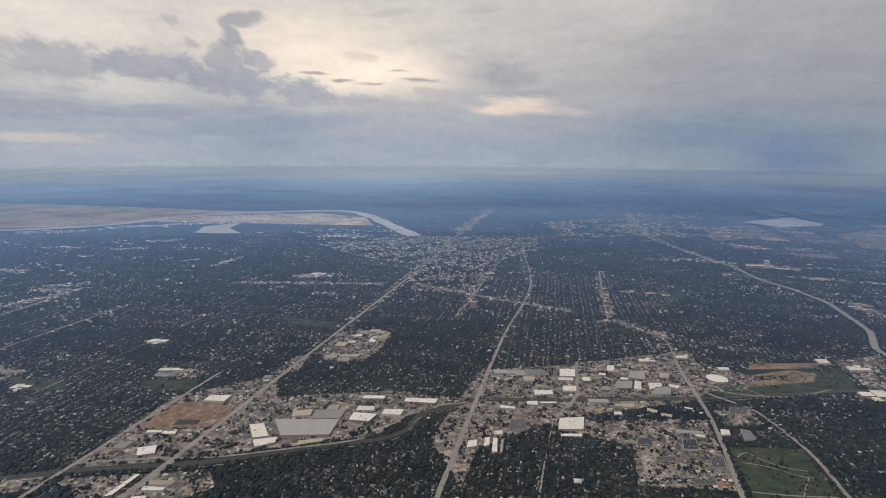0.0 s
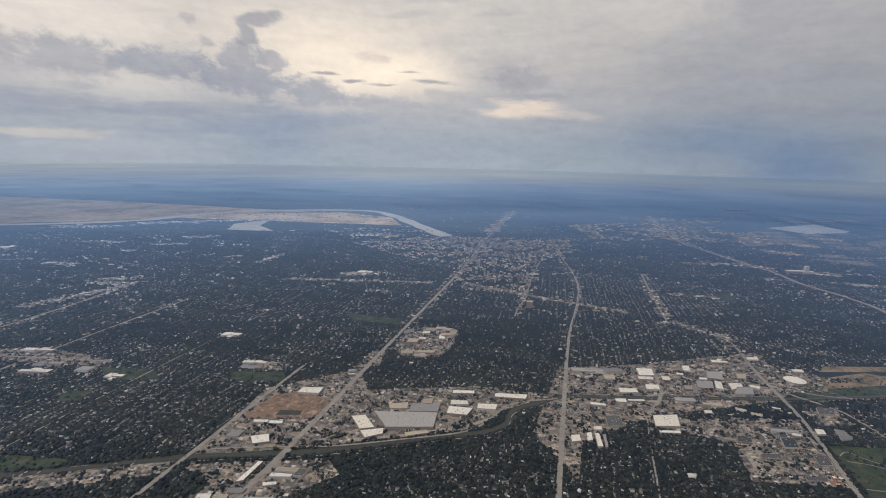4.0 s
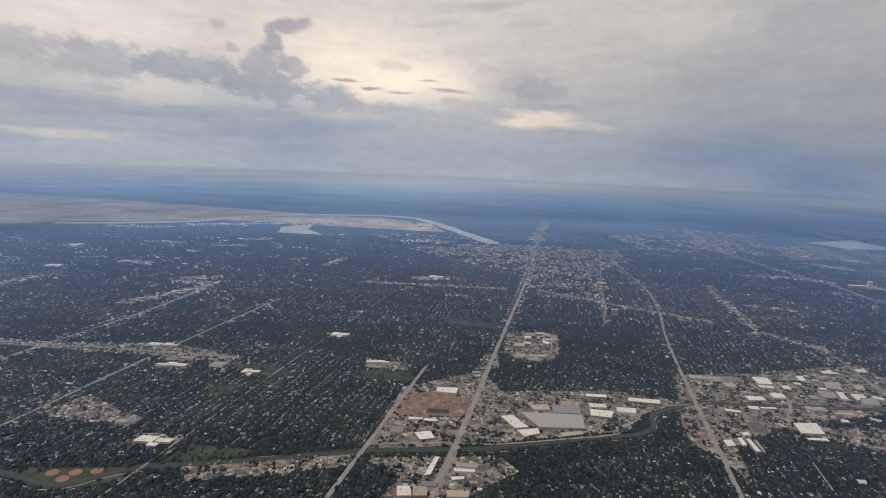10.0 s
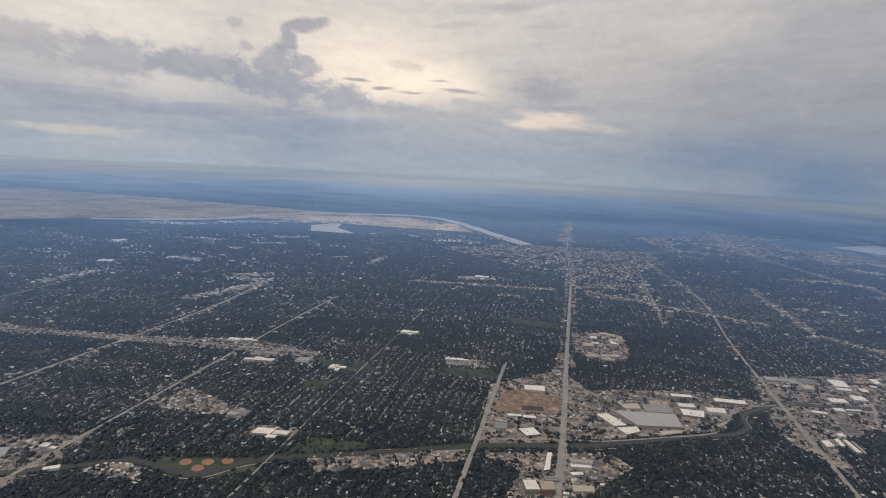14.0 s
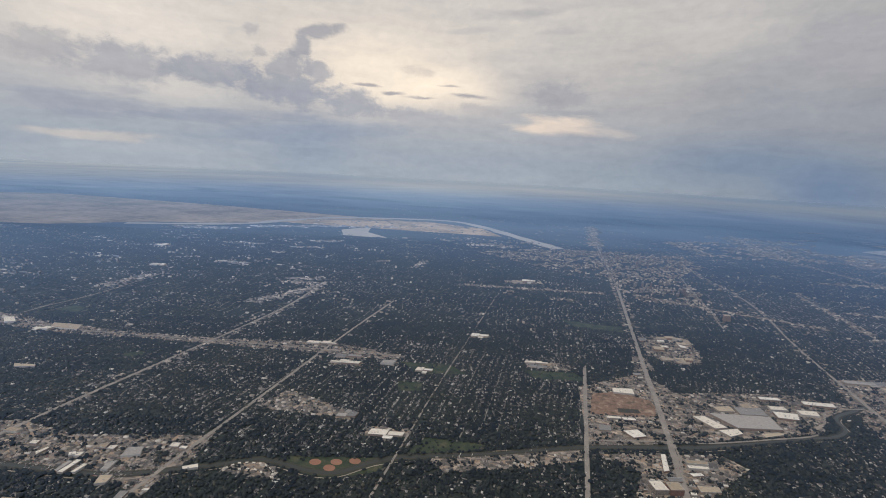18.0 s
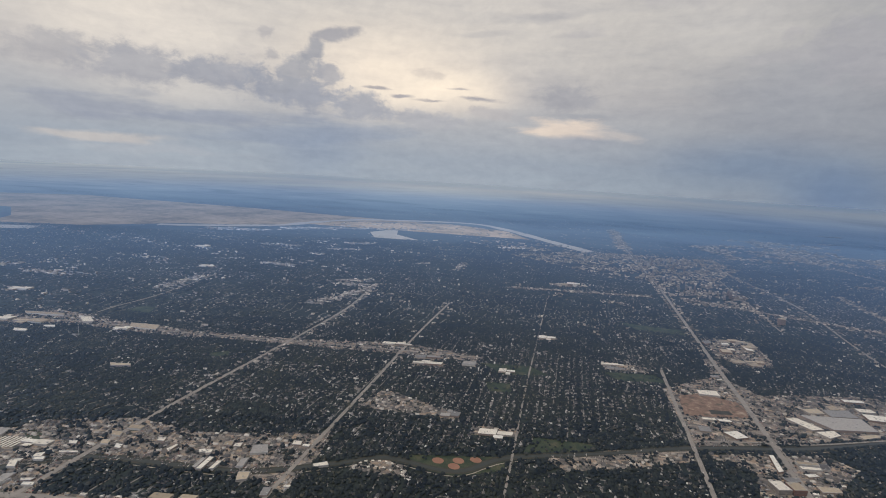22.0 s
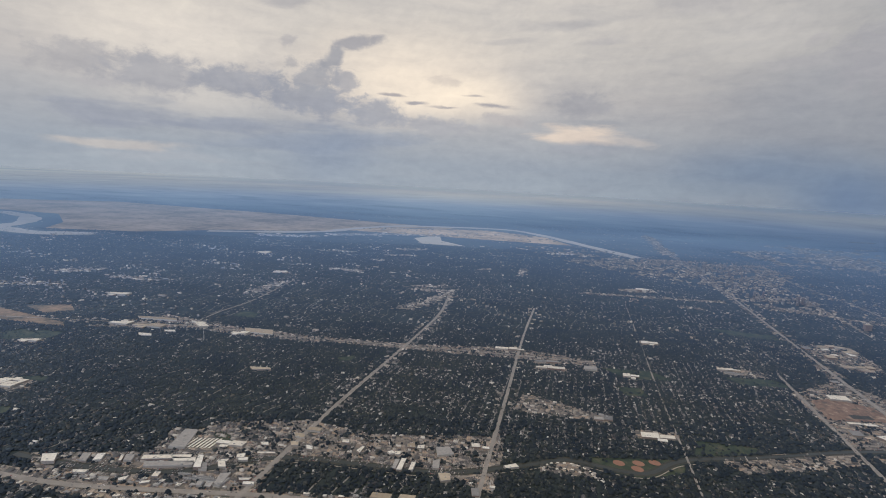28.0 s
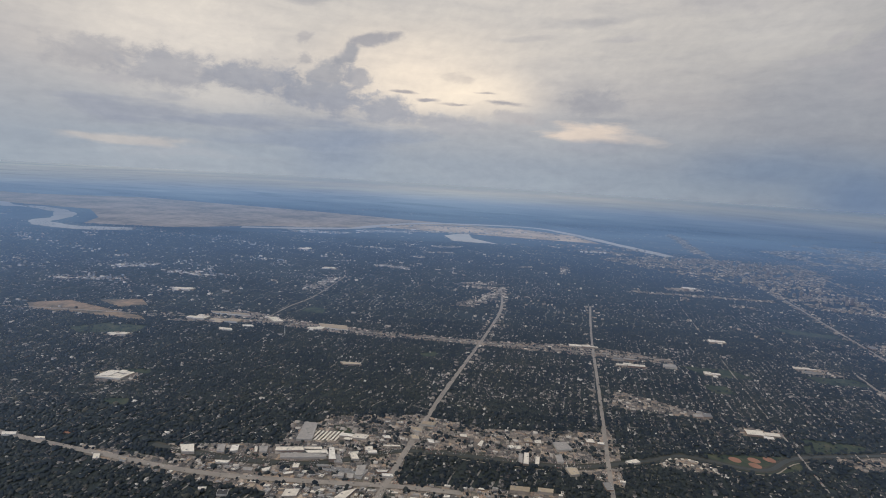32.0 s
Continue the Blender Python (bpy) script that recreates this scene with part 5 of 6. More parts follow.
PLOTS += [  # roof, height, corners
    (T, 0.4, (-236.6, 29.3), (-234.5, 29.9), (-235.6, 32), (-237.2, 30.7)),
    (W, 0.4, (-234.1, 29.8), (-232.3, 30.3), (-232.8, 32.1), (-234.4, 31.1)),
    (W, 0.5, (-235.3, 19.1), (-234, 19.5), (-234.7, 24.3), (-235.9, 24)),
    (W, 0.5, (-232.6, 20.1), (-231.6, 20.5), (-231.9, 23.7), (-233, 23.5)),
    (G, 0.5, (-236.5, 19.4), (-235.5, 19.3), (-236.1, 23.2), (-237.1, 23)),
    (G, 0.5, (-228.1, 28.7), (-224.5, 31), (-226.6, 33.7), (-229.7, 32.1)),
    (G, 0.5, (-227.5, 23.2), (-226, 23.8), (-227, 27.3), (-228.4, 26.2)),
    (T, 0.5, (-224, 19.1), (-222, 20.4), (-223, 22.9), (-225.6, 21.8)),
    (W, 0.5, (-210.8, 30.2), (-208, 32.1), (-209.1, 33.2), (-211.7, 31)),
]
PLOTS += [  # roof, height, corners
    (W, 0.4, (-221.2, 36.2), (-219, 36.9), (-219.7, 38.6), (-221.8, 38)),
    (W, 0.4, (-218.4, 36.5), (-216.6, 37), (-216.9, 38.1), (-218.7, 37.6)),
    (G, 0.4, (-216, 17.1), (-214.5, 17.7), (-215.2, 20.3), (-216.9, 19.6)),
    (W, 0.7, (-355, 79.3), (-352, 81.8), (-358.9, 85.4), (-361.6, 83)),
    (T, 0.5, (-333.9, 83.4), (-321.9, 85.5), (-325.3, 90.4), (-337.7, 87.4)),
    (T, 0.5, (-386.1, 77.1), (-370.2, 81.9), (-372.9, 84.3), (-389.8, 79)),
    (W, 0.4, (-362.4, 68.8), (-358.7, 70.7), (-360.7, 72.1), (-364.4, 70.2)),
    (T, 0.5, (-304.5, 52.4), (-298.9, 55.1), (-300.1, 56.2), (-306.9, 54)),
    (W, 0.4, (-367.8, 61.2), (-362.9, 62.9), (-364.6, 64.4), (-370.2, 63.1)),
]
PLOTS += [  # roof, height, corners
    (W, 0.7, (-310.5, -10.4), (-307.9, -9.2), (-310.5, -6.7), (-313.3, -8.3)),
    (G, 0.5, (-303.8, -6.7), (-302, -6.2), (-304.1, -3.4), (-305.7, -4.4)),
    (W, 0.5, (-301.1, -5.5), (-299.6, -4.5), (-301, -2.2), (-302.5, -3.2)),
    (W, 0.5, (-295.8, -3.3), (-295.1, -3), (-296.6, -1), (-297.3, -1.3)),
    (G, 0.5, (-294.8, -2.8), (-293.2, -2.1), (-294.4, 0), (-296.3, -0.9)),
    (W, 0.5, (-291.7, -0.9), (-281.7, 4), (-282.6, 5.2), (-292.6, 0.6)),
    (G, 0.5, (-288.9, -2.7), (-279.2, 1.8), (-280.2, 3.4), (-290, -1.2)),
    (W, 0.8, (-278.1, 1), (-276.5, 1.7), (-279.5, 5.8), (-280.7, 5.3)),
    (W, 0.4, (-275.5, 5.2), (-273.2, 6.3), (-273.5, 7.4), (-275.6, 6.2)),
]
PLOTS += [  # roof, height, corners
    (W, 0.5, (-272.4, 8.3), (-270.7, 9.1), (-271.5, 10.7), (-273.1, 9.6)),
    (W, 0.4, (-300.7, -10.1), (-298.2, -9.2), (-298.4, -8.1), (-301.7, -9.4)),
    (W, 0.4, (-289.2, -8.4), (-288, -7.9), (-288.6, -6.2), (-290, -7.8)),
    (W, 0.5, (-280.1, -13.9), (-277.3, -12.5), (-278, -10.2), (-280.7, -11.6)),
    (W, 0.4, (-270.1, -9.9), (-267.7, -8.9), (-267.1, -5), (-269.5, -7.3)),
    (G, 0.4, (-293.3, -9.8), (-291.4, -9.2), (-291.9, -8.2), (-294.1, -9)),
    (G, 0.4, (-279.4, -1.8), (-276.7, -0.8), (-277.1, -0.3), (-279.9, -1.3)),
    (G, 0.4, (-275.8, -1.4), (-271, -0.4), (-271.3, 0.4), (-276.4, -0.7)),
    (G, 0.5, (-269.7, -1.5), (-268.3, -0.9), (-269.1, 3.2), (-271.1, 2)),
]
PLOTS += [  # roof, height, corners
    (W, 0.4, (-265.7, 1.8), (-263.8, 2.7), (-263.8, 3.6), (-266.5, 2.4)),
    (W, 0.4, (-284.2, -7.5), (-282.7, -6.3), (-283, -5.6), (-285, -6.9)),
    (W, 0.4, (-353.8, -22.1), (-351.2, -20.5), (-352.3, -19.7), (-355.4, -21.1)),
    (W, 0.4, (-345.5, -19.8), (-343.3, -19), (-344.3, -18.4), (-346.8, -19.3)),
    (W, 0.4, (-326.1, -20.1), (-325, -19.3), (-326.4, -18), (-327.8, -18.6)),
    (T, 0.4, (-320.5, -18), (-319.1, -17.6), (-319.6, -16.8), (-321.2, -17.3)),
    (W, 0.4, (-284.1, -4.7), (-282.8, -4.1), (-283.5, -2.5), (-284.8, -3.1)),
    (D, 0.4, (-292.4, -18.6), (-290.4, -17.7), (-291.3, -16.2), (-293.2, -17.4)),
    (W, 0.4, (-296.9, -18.9), (-295.5, -18.2), (-296, -17.4), (-297.6, -18.2)),
]


def plot_hall(roof, h, corners, units):
    """A hall on a plot of its own shape: walls, a roof deck with a low kerb, and rooftop units."""
    cx, cy = (sum(c[k] for c in corners) / 4 for k in (0, 1))
    loc = [(x - cx, y - cy) for x, y in corners]
    area = 0.5 * abs(sum(a[0] * b[1] - b[0] * a[1] for a, b in zip(loc, loc[1:] + loc[:1])))
    kind = "warehouse" if area > 20 else ("apartment_block" if h > 1 else "commercial_building")
    ob = empty(kind, cx, cy, 0.02, ("big " if area > 20 else "") + NAMES[roof], "building", "large buildings")
    quads = [(0, 1, 5, 4), (1, 2, 6, 5), (2, 3, 7, 6), (3, 0, 4, 7), (4, 5, 6, 7)]

    def prism(k, z0, z1):
        return [(x * k, y * k, z0) for x, y in loc] + [(x * k, y * k, z1) for x, y in loc]

    part("wall", mesh_of("wall", prism(1, 0, h), quads, M_RED if roof is M_RED else M_BRICK), ob)
    part("roof", mesh_of("roof", prism(0.985, h, h + 0.03), quads, M_TAN if roof is M_RED else roof), ob)
    for a, b in zip(loc, loc[1:] + loc[:1]):
        a, b = Vector(a), Vector(b)
        w = (a + b).normalized() * 0.06
        vs = [(a.x, a.y, h), (b.x, b.y, h), (b.x - w.x, b.y - w.y, h), (a.x - w.x, a.y - w.y, h)]
        part("parapet", mesh_of("parapet", vs + [(x, y, h + 0.07) for x, y, _ in vs], quads, M_UNIT), ob)
    r = random.Random(int(cx * 7 + cy * 13))
    for k in range(units):
        f, g = r.uniform(0.15, 0.85), r.uniform(0.15, 0.85)
        q = [Vector(c) for c in loc]
        p = q[0].lerp(q[1], f).lerp(q[3].lerp(q[2], f), g)
        u = part("rooftop_unit", block_mesh("rooftop_unit", r.uniform(0.18, 0.4), r.uniform(0.15, 0.3), 0, r.uniform(0.08, 0.14), M_UNIT), ob)
        u.location = (p.x, p.y, h + 0.03)
    if area > 12:
        for k in range(int(min(6, area / 7))):
            g = (k + 0.5) / int(min(6, area / 7))
            q = [Vector(c) for c in loc]
            p = q[0].lerp(q[3], g).lerp(q[1].lerp(q[2], g), r.uniform(0.3, 0.7))
            part("skylight", block_mesh("skylight", 0.5, 0.12, 0, 0.04, M_GREY), ob).location = (p.x, p.y, h + 0.03)
    if h > 1:
        for k in range(int(h / 0.22)):
            part("window_band", mesh_of("window_band", prism(1.006, 0.1 + k * 0.22, 0.18 + k * 0.22), quads[:4], M_DARK), ob)
    return ob


for roof, h, *corners in PLOTS:
    a = abs((corners[2][0] - corners[0][0]) * (corners[3][1] - corners[1][1]) - (corners[3][0] - corners[1][0]) * (corners[2][1] - corners[0][1])) / 2
    plot_hall(roof, h, corners, max(1, min(7, int(a / 5))))
# storage rows and the school round its court
for k in range(8):
    x, y = -288.4 + k * 0.95, 9.2 + k * 0.35
    ob = empty("storage_row", x, y, 0.02, "long low storage row with a pale roof", "shed", "storage rows")
    part("wall", block_mesh("wall", 0.42, 4.6, 0, 0.16, M_BRICK), ob)
    part("roof", block_mesh("roof", 0.5, 4.7, 0.16, 0.2, M_WHITE), ob)
ob = empty("school", -362.8, 13.0, 0.02, "pale flat-roofed school round a court", "school")
for dx, dy, we, wn in ((0, 2.0, 8, 1.3), (0, -2.0, 8, 1.3), (-3.4, 0, 1.3, 2.7), (3.4, 0, 1.3, 2.7)):
    for nm, z0, z1, mt, f in (("wall", 0, 0.45, M_BRICK, 1.0), ("roof", 0.45, 0.5, M_WHITE, 1.01)):
        part(nm, block_mesh(nm, we * f, wn * f, z0, z1, mt), ob).location = (EAST.x * dx + NORTH.x * dy, EAST.y * dx + NORTH.y * dy, 0)
for k, (x, y, we, wn, h, roof) in enumerate(HALLS):
    if not any_inside(np.array([[x, y]]), ALL_LOTS + [DOWNTOWN])[0]:
        a, b, q = we * 0.5 + 0.9, wn * 0.5 + 1.3, 0.3 * math.sin(k)
        ring = [(x + EAST.x * i * a + NORTH.x * j * b, y + EAST.y * i * a + NORTH.y * j * b) for i, j in ((-1, -1), (0.2, -1 - q), (1.1, -0.9), (1, 0.5), (0.5, 1), (-0.9, 0.9 + q))]
        sheet("paved_yard", ring, 0.014 + 0.0005 * k, M_LOT, "paved yard round a large building among trees", "paving")
    hall(x, y, we, wn, h + 0.005 * k, roof, NAMES[roof], "building", max(1, min(5, int(we * wn / 6))))


def free_of_halls(p, gap):
    ok = np.ones(len(p), bool)
    for x, y, we, wn, *_ in HALLS + [(-284.5, 10.6, 8, 5), (-362.8, 13, 9, 6)]:
        q = (p - (x, y)) @ INV.T
        ok &= ~((np.abs(q[:, 0]) < we / 2 + gap + 0.3) & (np.abs(q[:, 1]) < wn / 2 + gap + 0.6))
    for _, _, *c in PLOTS:
        mid = np.mean(c, 0)
        size = np.mean([np.hypot(*(np.array(k) - mid)) for k in c])
        ok &= ~inside(p, [tuple(mid + (np.array(k) - mid) * (1 + 1.2 * gap / size)) for k in c])
    return ok


def shops(name, poly, count, seed):
    """Small commercial buildings scattered over one district, square to its streets."""
    r = np.random.RandomState(seed)
    x0, y0 = np.min(poly, 0)
    x1, y1 = np.max(poly, 0)
    p = np.c_[r.uniform(x0, x1, count * 9), r.uniform(y0, y1, count * 9)]
    ok = inside(p, poly) & clear_of_roads(p, 0.7) & (away(p, CREEK) > 1.9)
    ok &= free_of_halls(p, 0.8) & ~any_inside(p, BARE)
    p = p[ok]
    keep = []
    for c in p:
        if all(abs(c[0] - k[0]) > 1.45 or abs(c[1] - k[1]) > 0.95 for k in keep) and len(keep) < count:
            keep.append(c)
    return np.array(keep), r


shop_spots = []
for k, (name, poly) in enumerate(LOTS.items()):
    area = 0.5 * abs(sum(a[0] * b[1] - b[0] * a[1] for a, b in zip(poly, poly[1:] + poly[:1])))
    keep, r = shops(name, poly, int(min(330, area / 2.5)), 50 + k)
    shop_spots += [(*c, r) for c in keep]
shop_spots.sort(key=lambda c: -0.372 * c[0] + 0.928 * c[1])
rest = []
for k, (x, y, r) in enumerate(shop_spots):
    we, wn, h = r.uniform(0.5, 1.4), r.uniform(0.38, 0.8), r.uniform(0.2, 0.42)
    roof = [W, W, G, G, T, D, D][r.randint(7)]
    if k < 240:
        ob = hall(x, y, we, wn, h, roof, "small shop or workshop with a " + NAMES[roof].split(" with a ")[1], "shop", 1)
        ob.name = "shop"
        tagged(ob, group="shops and workshops")
    else:
        rest.append((x, y, we, wn, h))
rest = np.array(rest)
joined("shop_rows", BOX_V, BOX_F, np.c_[rest[:, :2], np.full(len(rest), 0.02)], rest[:, 2:], np.full(len(rest), 0.25), [M_PALE], [0] * 5, "small shops and workshops with flat roofs", "shops")

# low buildings lining the main roads
r = np.random.RandomState(78)
rb = []
for nm, y0, y1 in (("boulevard", 150, 740), ("midtown_road", 0, 999), ("hill_road", 0, 999), ("parkway", 180, 999), ("cross_road", 0, 999), ("commerce_road", 40, 999), ("station_road", 60, 999), ("avenue", 150, 999), ("river_front", 0, 999), ("freeway", 380, 999)):
    w, line = ROADS[nm]
    for a, b in zip(line, line[1:]):
        a, b = np.array(a, float), np.array(b, float)
        ln = np.hypot(*(b - a))
        for _ in range(int(ln * (0.9 if nm not in ("station_road", "avenue") else 0.4))):
            q = a + (b - a) * r.uniform(0, 1) + np.array([-(b - a)[1], (b - a)[0]]) / ln * (w / 2 + r.uniform(0.7, 2.6)) * r.choice([-1, 1])
            if y0 < q[1] < y1:
                rb.append((*q, r.uniform(0.5, 1.9), r.uniform(0.45, 1.1), r.uniform(0.35, 0.6)))
rb = np.array(rb)
rb = rb[free_of_halls(rb[:, :2], 0.8) & ~any_inside(rb[:, :2], ALL_LOTS + FLATS + BARE) & clear_of_roads(rb[:, :2], 0.5)]
joined("roadside_shops", BOX_V, BOX_F, np.c_[rb[:, :2], np.zeros(len(rb))], rb[:, 2:], np.full(len(rb), 0.2), [M_PALE], [0] * 5, "low pale shops lining the main roads", "shops")

# parked cars in the paved districts
r = np.random.RandomState(77)
spots = []
for poly in ALL_LOTS[:12]:
    lo, hi = np.min(poly, 0), np.max(poly, 0)
    p = r.uniform(lo, hi, (int((hi - lo).prod() * 4.5), 2))
    q = p @ INV.T
    q[:, 1] = np.round(q[:, 1] / 0.75) * 0.75
    q[:, 0] = np.round(q[:, 0] / 0.17) * 0.17
    p = q[:, :1] * E2 + q[:, 1:] * N2
    spots.append(p[inside(p, poly) & (lattice(p, 6, 6) > 0.52) & clear_of_roads(p, 0.3)])
p = np.concatenate(spots)
p = p[free_of_halls(p, 0.15) & ~any_inside(p, BARE)]
joined("parked_cars", BOX_V, BOX_F, np.c_[p, np.full(len(p), 0.03)], np.tile((0.11, 0.27, 0.09), (len(p), 1)), np.full(len(p), 0.05), [M_CAR], [0] * 5, "rows of parked cars on the paved lots", "cars")

# trailers and stacked goods in rows on the works yards
r = np.random.RandomState(79)
spots = []
for nm in ("rail_yards", "west_works", "highway_strip", "highway_west", "south_quarter", "trailer_park", "east_works", "arena_yards"):
    poly = LOTS[nm]
    lo, hi = np.min(poly, 0), np.max(poly, 0)
    q = r.uniform(lo, hi, (int((hi - lo).prod() * 1.1), 2)) @ INV.T
    q[:, 1] = np.round(q[:, 1] / 1.15) * 1.15 + r.uniform(-0.08, 0.08, len(q))
    q[:, 0] = np.round(q[:, 0] / 0.34) * 0.34
    p = q[:, :1] * E2 + q[:, 1:] * N2
    spots.append(p[inside(p, poly) & (lattice(p, 6, 23) > 0.5) & clear_of_roads(p, 0.3)])
p = np.concatenate(spots)
p = p[free_of_halls(p, 0.05)]
joined("trailers", BOX_V, BOX_F, np.c_[p, np.full(len(p), 0.03)], np.stack([r.uniform(0.13, 0.2, len(p)), r.uniform(0.5, 0.85, len(p)), r.uniform(0.12, 0.2, len(p))], 1), r.normal(0.05, 0.06, len(p)), [M_PALE], [0] * 5, "rows of pale trailers and stacked goods on work yards", "trailers")

# traffic standing on the main roads
tr_c, tr_t = [], []
for kk, (w, line) in enumerate(ROADS.values()):
    for a, b in zip(line, line[1:]):
        a, b = np.array(a, float), np.array(b, float)
        ln = np.hypot(*(b - a))
        for _ in range(int(ln * 0.5)):
            q = a + (b - a) * r.uniform(0, 1) + np.array([-(b - a)[1], (b - a)[0]]) / ln * w * r.choice([-0.3, -0.15, 0.15, 0.3])
            tr_c.append((*q, 0.09 + 0.004 * kk))
            tr_t.append(math.atan2((b - a)[1], (b - a)[0]) + math.pi / 2)
joined("cars_on_roads", BOX_V, BOX_F, np.array(tr_c), np.tile((0.12, 0.28, 0.1), (len(tr_c), 1)), np.array(tr_t), [M_CAR], [0] * 5, "small cars along the main roads", "cars")

# ball fields
for x, y in ((-184.5, 44.9), (-179.7, 46.8), (-175.7, 48.9), (-180.1, 44.1)):
    disc = [(x + 1.5 * math.cos(a), y + 1.25 * math.sin(a)) for a in np.linspace(0, 2 * math.pi, 20, endpoint=False)]
    sheet("infield", disc, 0.055, M_CLAY, "round orange clay baseball infield", "infield")

# round white arena on the yards
ob = empty("arena", 52.4, 181.6, 0.02, "round white-roofed arena on paved yards", "arena")
ring = [(3.5 * math.cos(a), 3.1 * math.sin(a)) for a in np.linspace(0, 2 * math.pi, 28, endpoint=False)]
part("wall", mesh_of("wall", [(x, y, 0) for x, y in ring] + [(x, y, 0.9) for x, y in ring], [(i, (i + 1) % 28, 28 + (i + 1) % 28, 28 + i) for i in range(28)], M_BRICK), ob)
part("roof", mesh_of("roof", [(x * f, y * f, z) for f, z in ((1.03, 0.9), (0.8, 1.2), (0.4, 1.4)) for x, y in ring] + [(0, 0, 1.45)], [(28 * k + i, 28 * k + (i + 1) % 28, 28 * k + 28 + (i + 1) % 28, 28 * k + 28 + i) for k in range(2) for i in range(28)] + [(56 + i, 56 + (i + 1) % 28, 84) for i in range(28)], M_WHITE), ob)
# radio mast between the woods and the plaza
ob = empty("radio_mast", -340.7, 67.5, 0, "slender pale lattice radio mast above the trees", "mast")
for k in range(3):
    a = k * 2.094
    vs = [(math.cos(a) * 0.22 * f + dx, math.sin(a) * 0.22 * f + dy, z) for f, z in ((1, 0), (0.25, 4.2)) for dx, dy in ((-0.03, -0.03), (0.03, -0.03), (0.03, 0.03), (-0.03, 0.03))]
    part("mast_leg", mesh_of("mast_leg", vs, [(0, 1, 5, 4), (1, 2, 6, 5), (2, 3, 7, 6), (3, 0, 4, 7), (4, 5, 6, 7)], M_UNIT), ob)
for k in range(7):
    part("brace", block_mesh("brace", 0.36 - 0.035 * k, 0.36 - 0.035 * k, 0.4 + 0.55 * k, 0.45 + 0.55 * k, M_UNIT), ob)
part("antenna", block_mesh("antenna", 0.06, 0.06, 4.2, 5.0, M_UNIT), ob)
# white storage tanks by the river
for k in range(6):
    ob = empty("storage_tank", -243 + k * 4.6, 417.5 + k * 1.9, 0.02, "white round storage tank by the river", "tank", "storage tanks")
    ring = [(1.5 * math.cos(a), 1.5 * math.sin(a)) for a in np.linspace(0, 2 * math.pi, 14, endpoint=False)]
    part("shell", mesh_of("shell", [(x, y, 0) for x, y in ring] + [(x, y, 1.1) for x, y in ring], [(i, (i + 1) % 14, 14 + (i + 1) % 14, 14 + i) for i in range(14)], M_WHITE), ob)
    part("lid", mesh_of("lid", [(x, y, 1.1) for x, y in ring] + [(0, 0, 1.35)], [(i, (i + 1) % 14, 14) for i in range(14)], M_WHITE), ob)

# city centre towers
r = random.Random(9)
for k in range(64):
    x, y = (r.gauss(-95, 26), r.gauss(418, 22)) if k < 44 else (r.gauss(-78, 12), r.gauss(300, 16))
    if not inside(np.array([[x, y]]), DOWNTOWN)[0]:
        continue
    h, we, wn = r.choice([1.2, 1.6, 2.0, 2.6, 3.6, 4.6]), r.uniform(1.1, 2.0), r.uniform(1.1, 2.0)
    ob = empty("office_tower", x, y, 0.02, "pale office tower in the hazy city centre", "tower", "city centre towers")
    part("wall", block_mesh("wall", we, wn, 0, h, M_BRICK), ob)
    part("roof", block_mesh("roof", we * 0.9, wn * 0.9, h, h + 0.08, M_GREY), ob)
    part("plant_room", block_mesh("plant_room", we * 0.4, wn * 0.4, h + 0.08, h + 0.35, M_UNIT), ob)
    for f in range(int(h / 0.4)):
        part("window_band", block_mesh("window_band", we * 1.02, wn * 1.02, 0.15 + f * 0.4, 0.3 + f * 0.4, M_DARK), ob)

# ---------------------------------------------------------------- housing and trees
h1 = houses(130000, 88, 215, 21, 0.86)
NEAR_HOUSES = np.argsort(h1[0][:, :2] @ FLOW + 40 * (np.abs(h1[0][:, :2] @ ALONG - 115) > 160))[:300]
far = np.ones(len(h1[0]), bool)
far[NEAR_HOUSES] = False
joined("houses", HOUSE_V, HOUSE_F, *(a[far] for a in h1), [M_WALL, M_ROOF], HOUSE_M, "small houses with grey and pale gabled roofs among trees", "houses")
h2 = [np.concatenate(a) for a in zip(houses(42000, 215, 320, 22, 0.8), houses(52000, 320, 500, 23, 0.85))]
joined("houses", HOUSE_V, HOUSE_F, *h2, [M_WALL, M_ROOF], HOUSE_M, "small far houses with pale roofs among trees", "houses")
cells = np.floor(np.concatenate([h1[0], h2[0]])[:, :2] / 0.55).astype(int)
HOUSE_CELLS = np.unique(cells[:, 0] * 100003 + cells[:, 1])
t1 = trees(74000, 88, 132, 31, 0.62, 0.15, 0.85)
NEAR_TREES = np.argsort(t1[0][:, :2] @ FLOW + 40 * (np.abs(t1[0][:, :2] @ ALONG - 115) > 160))[:300]
far = np.ones(len(t1[0]), bool)
far[NEAR_TREES] = False
joined("trees", CROWN_V, CROWN_F, *(a[far] for a in t1), [M_TREE], [0] * 15, "dense dark green broadleaf trees of a leafy town", "trees", 0.17, 2)
t4 = trees(205000, 132, 222, 34, 0.66, 0.15, 0.75)
joined("trees", DOME_V, DOME_F, *t4, [M_TREE], [0] * 5, "dense dark trees over the town", "trees", 0.16, 5)
t2 = trees(205000, 205, 500, 32, 1.15, 0.2, 0.4)
joined("trees", DOME_V, DOME_F, *t2, [M_TREE], [0] * 5, "dense dark far trees", "trees", 0.14, 3)
t3 = trees(110000, 450, 1000, 33, 2.3, 0.3, 0.06)
joined("trees", DOME_V, DOME_F, *t3, [M_TREE], [0] * 5, "far woods and leafy suburbs", "trees", 0.12, 4)

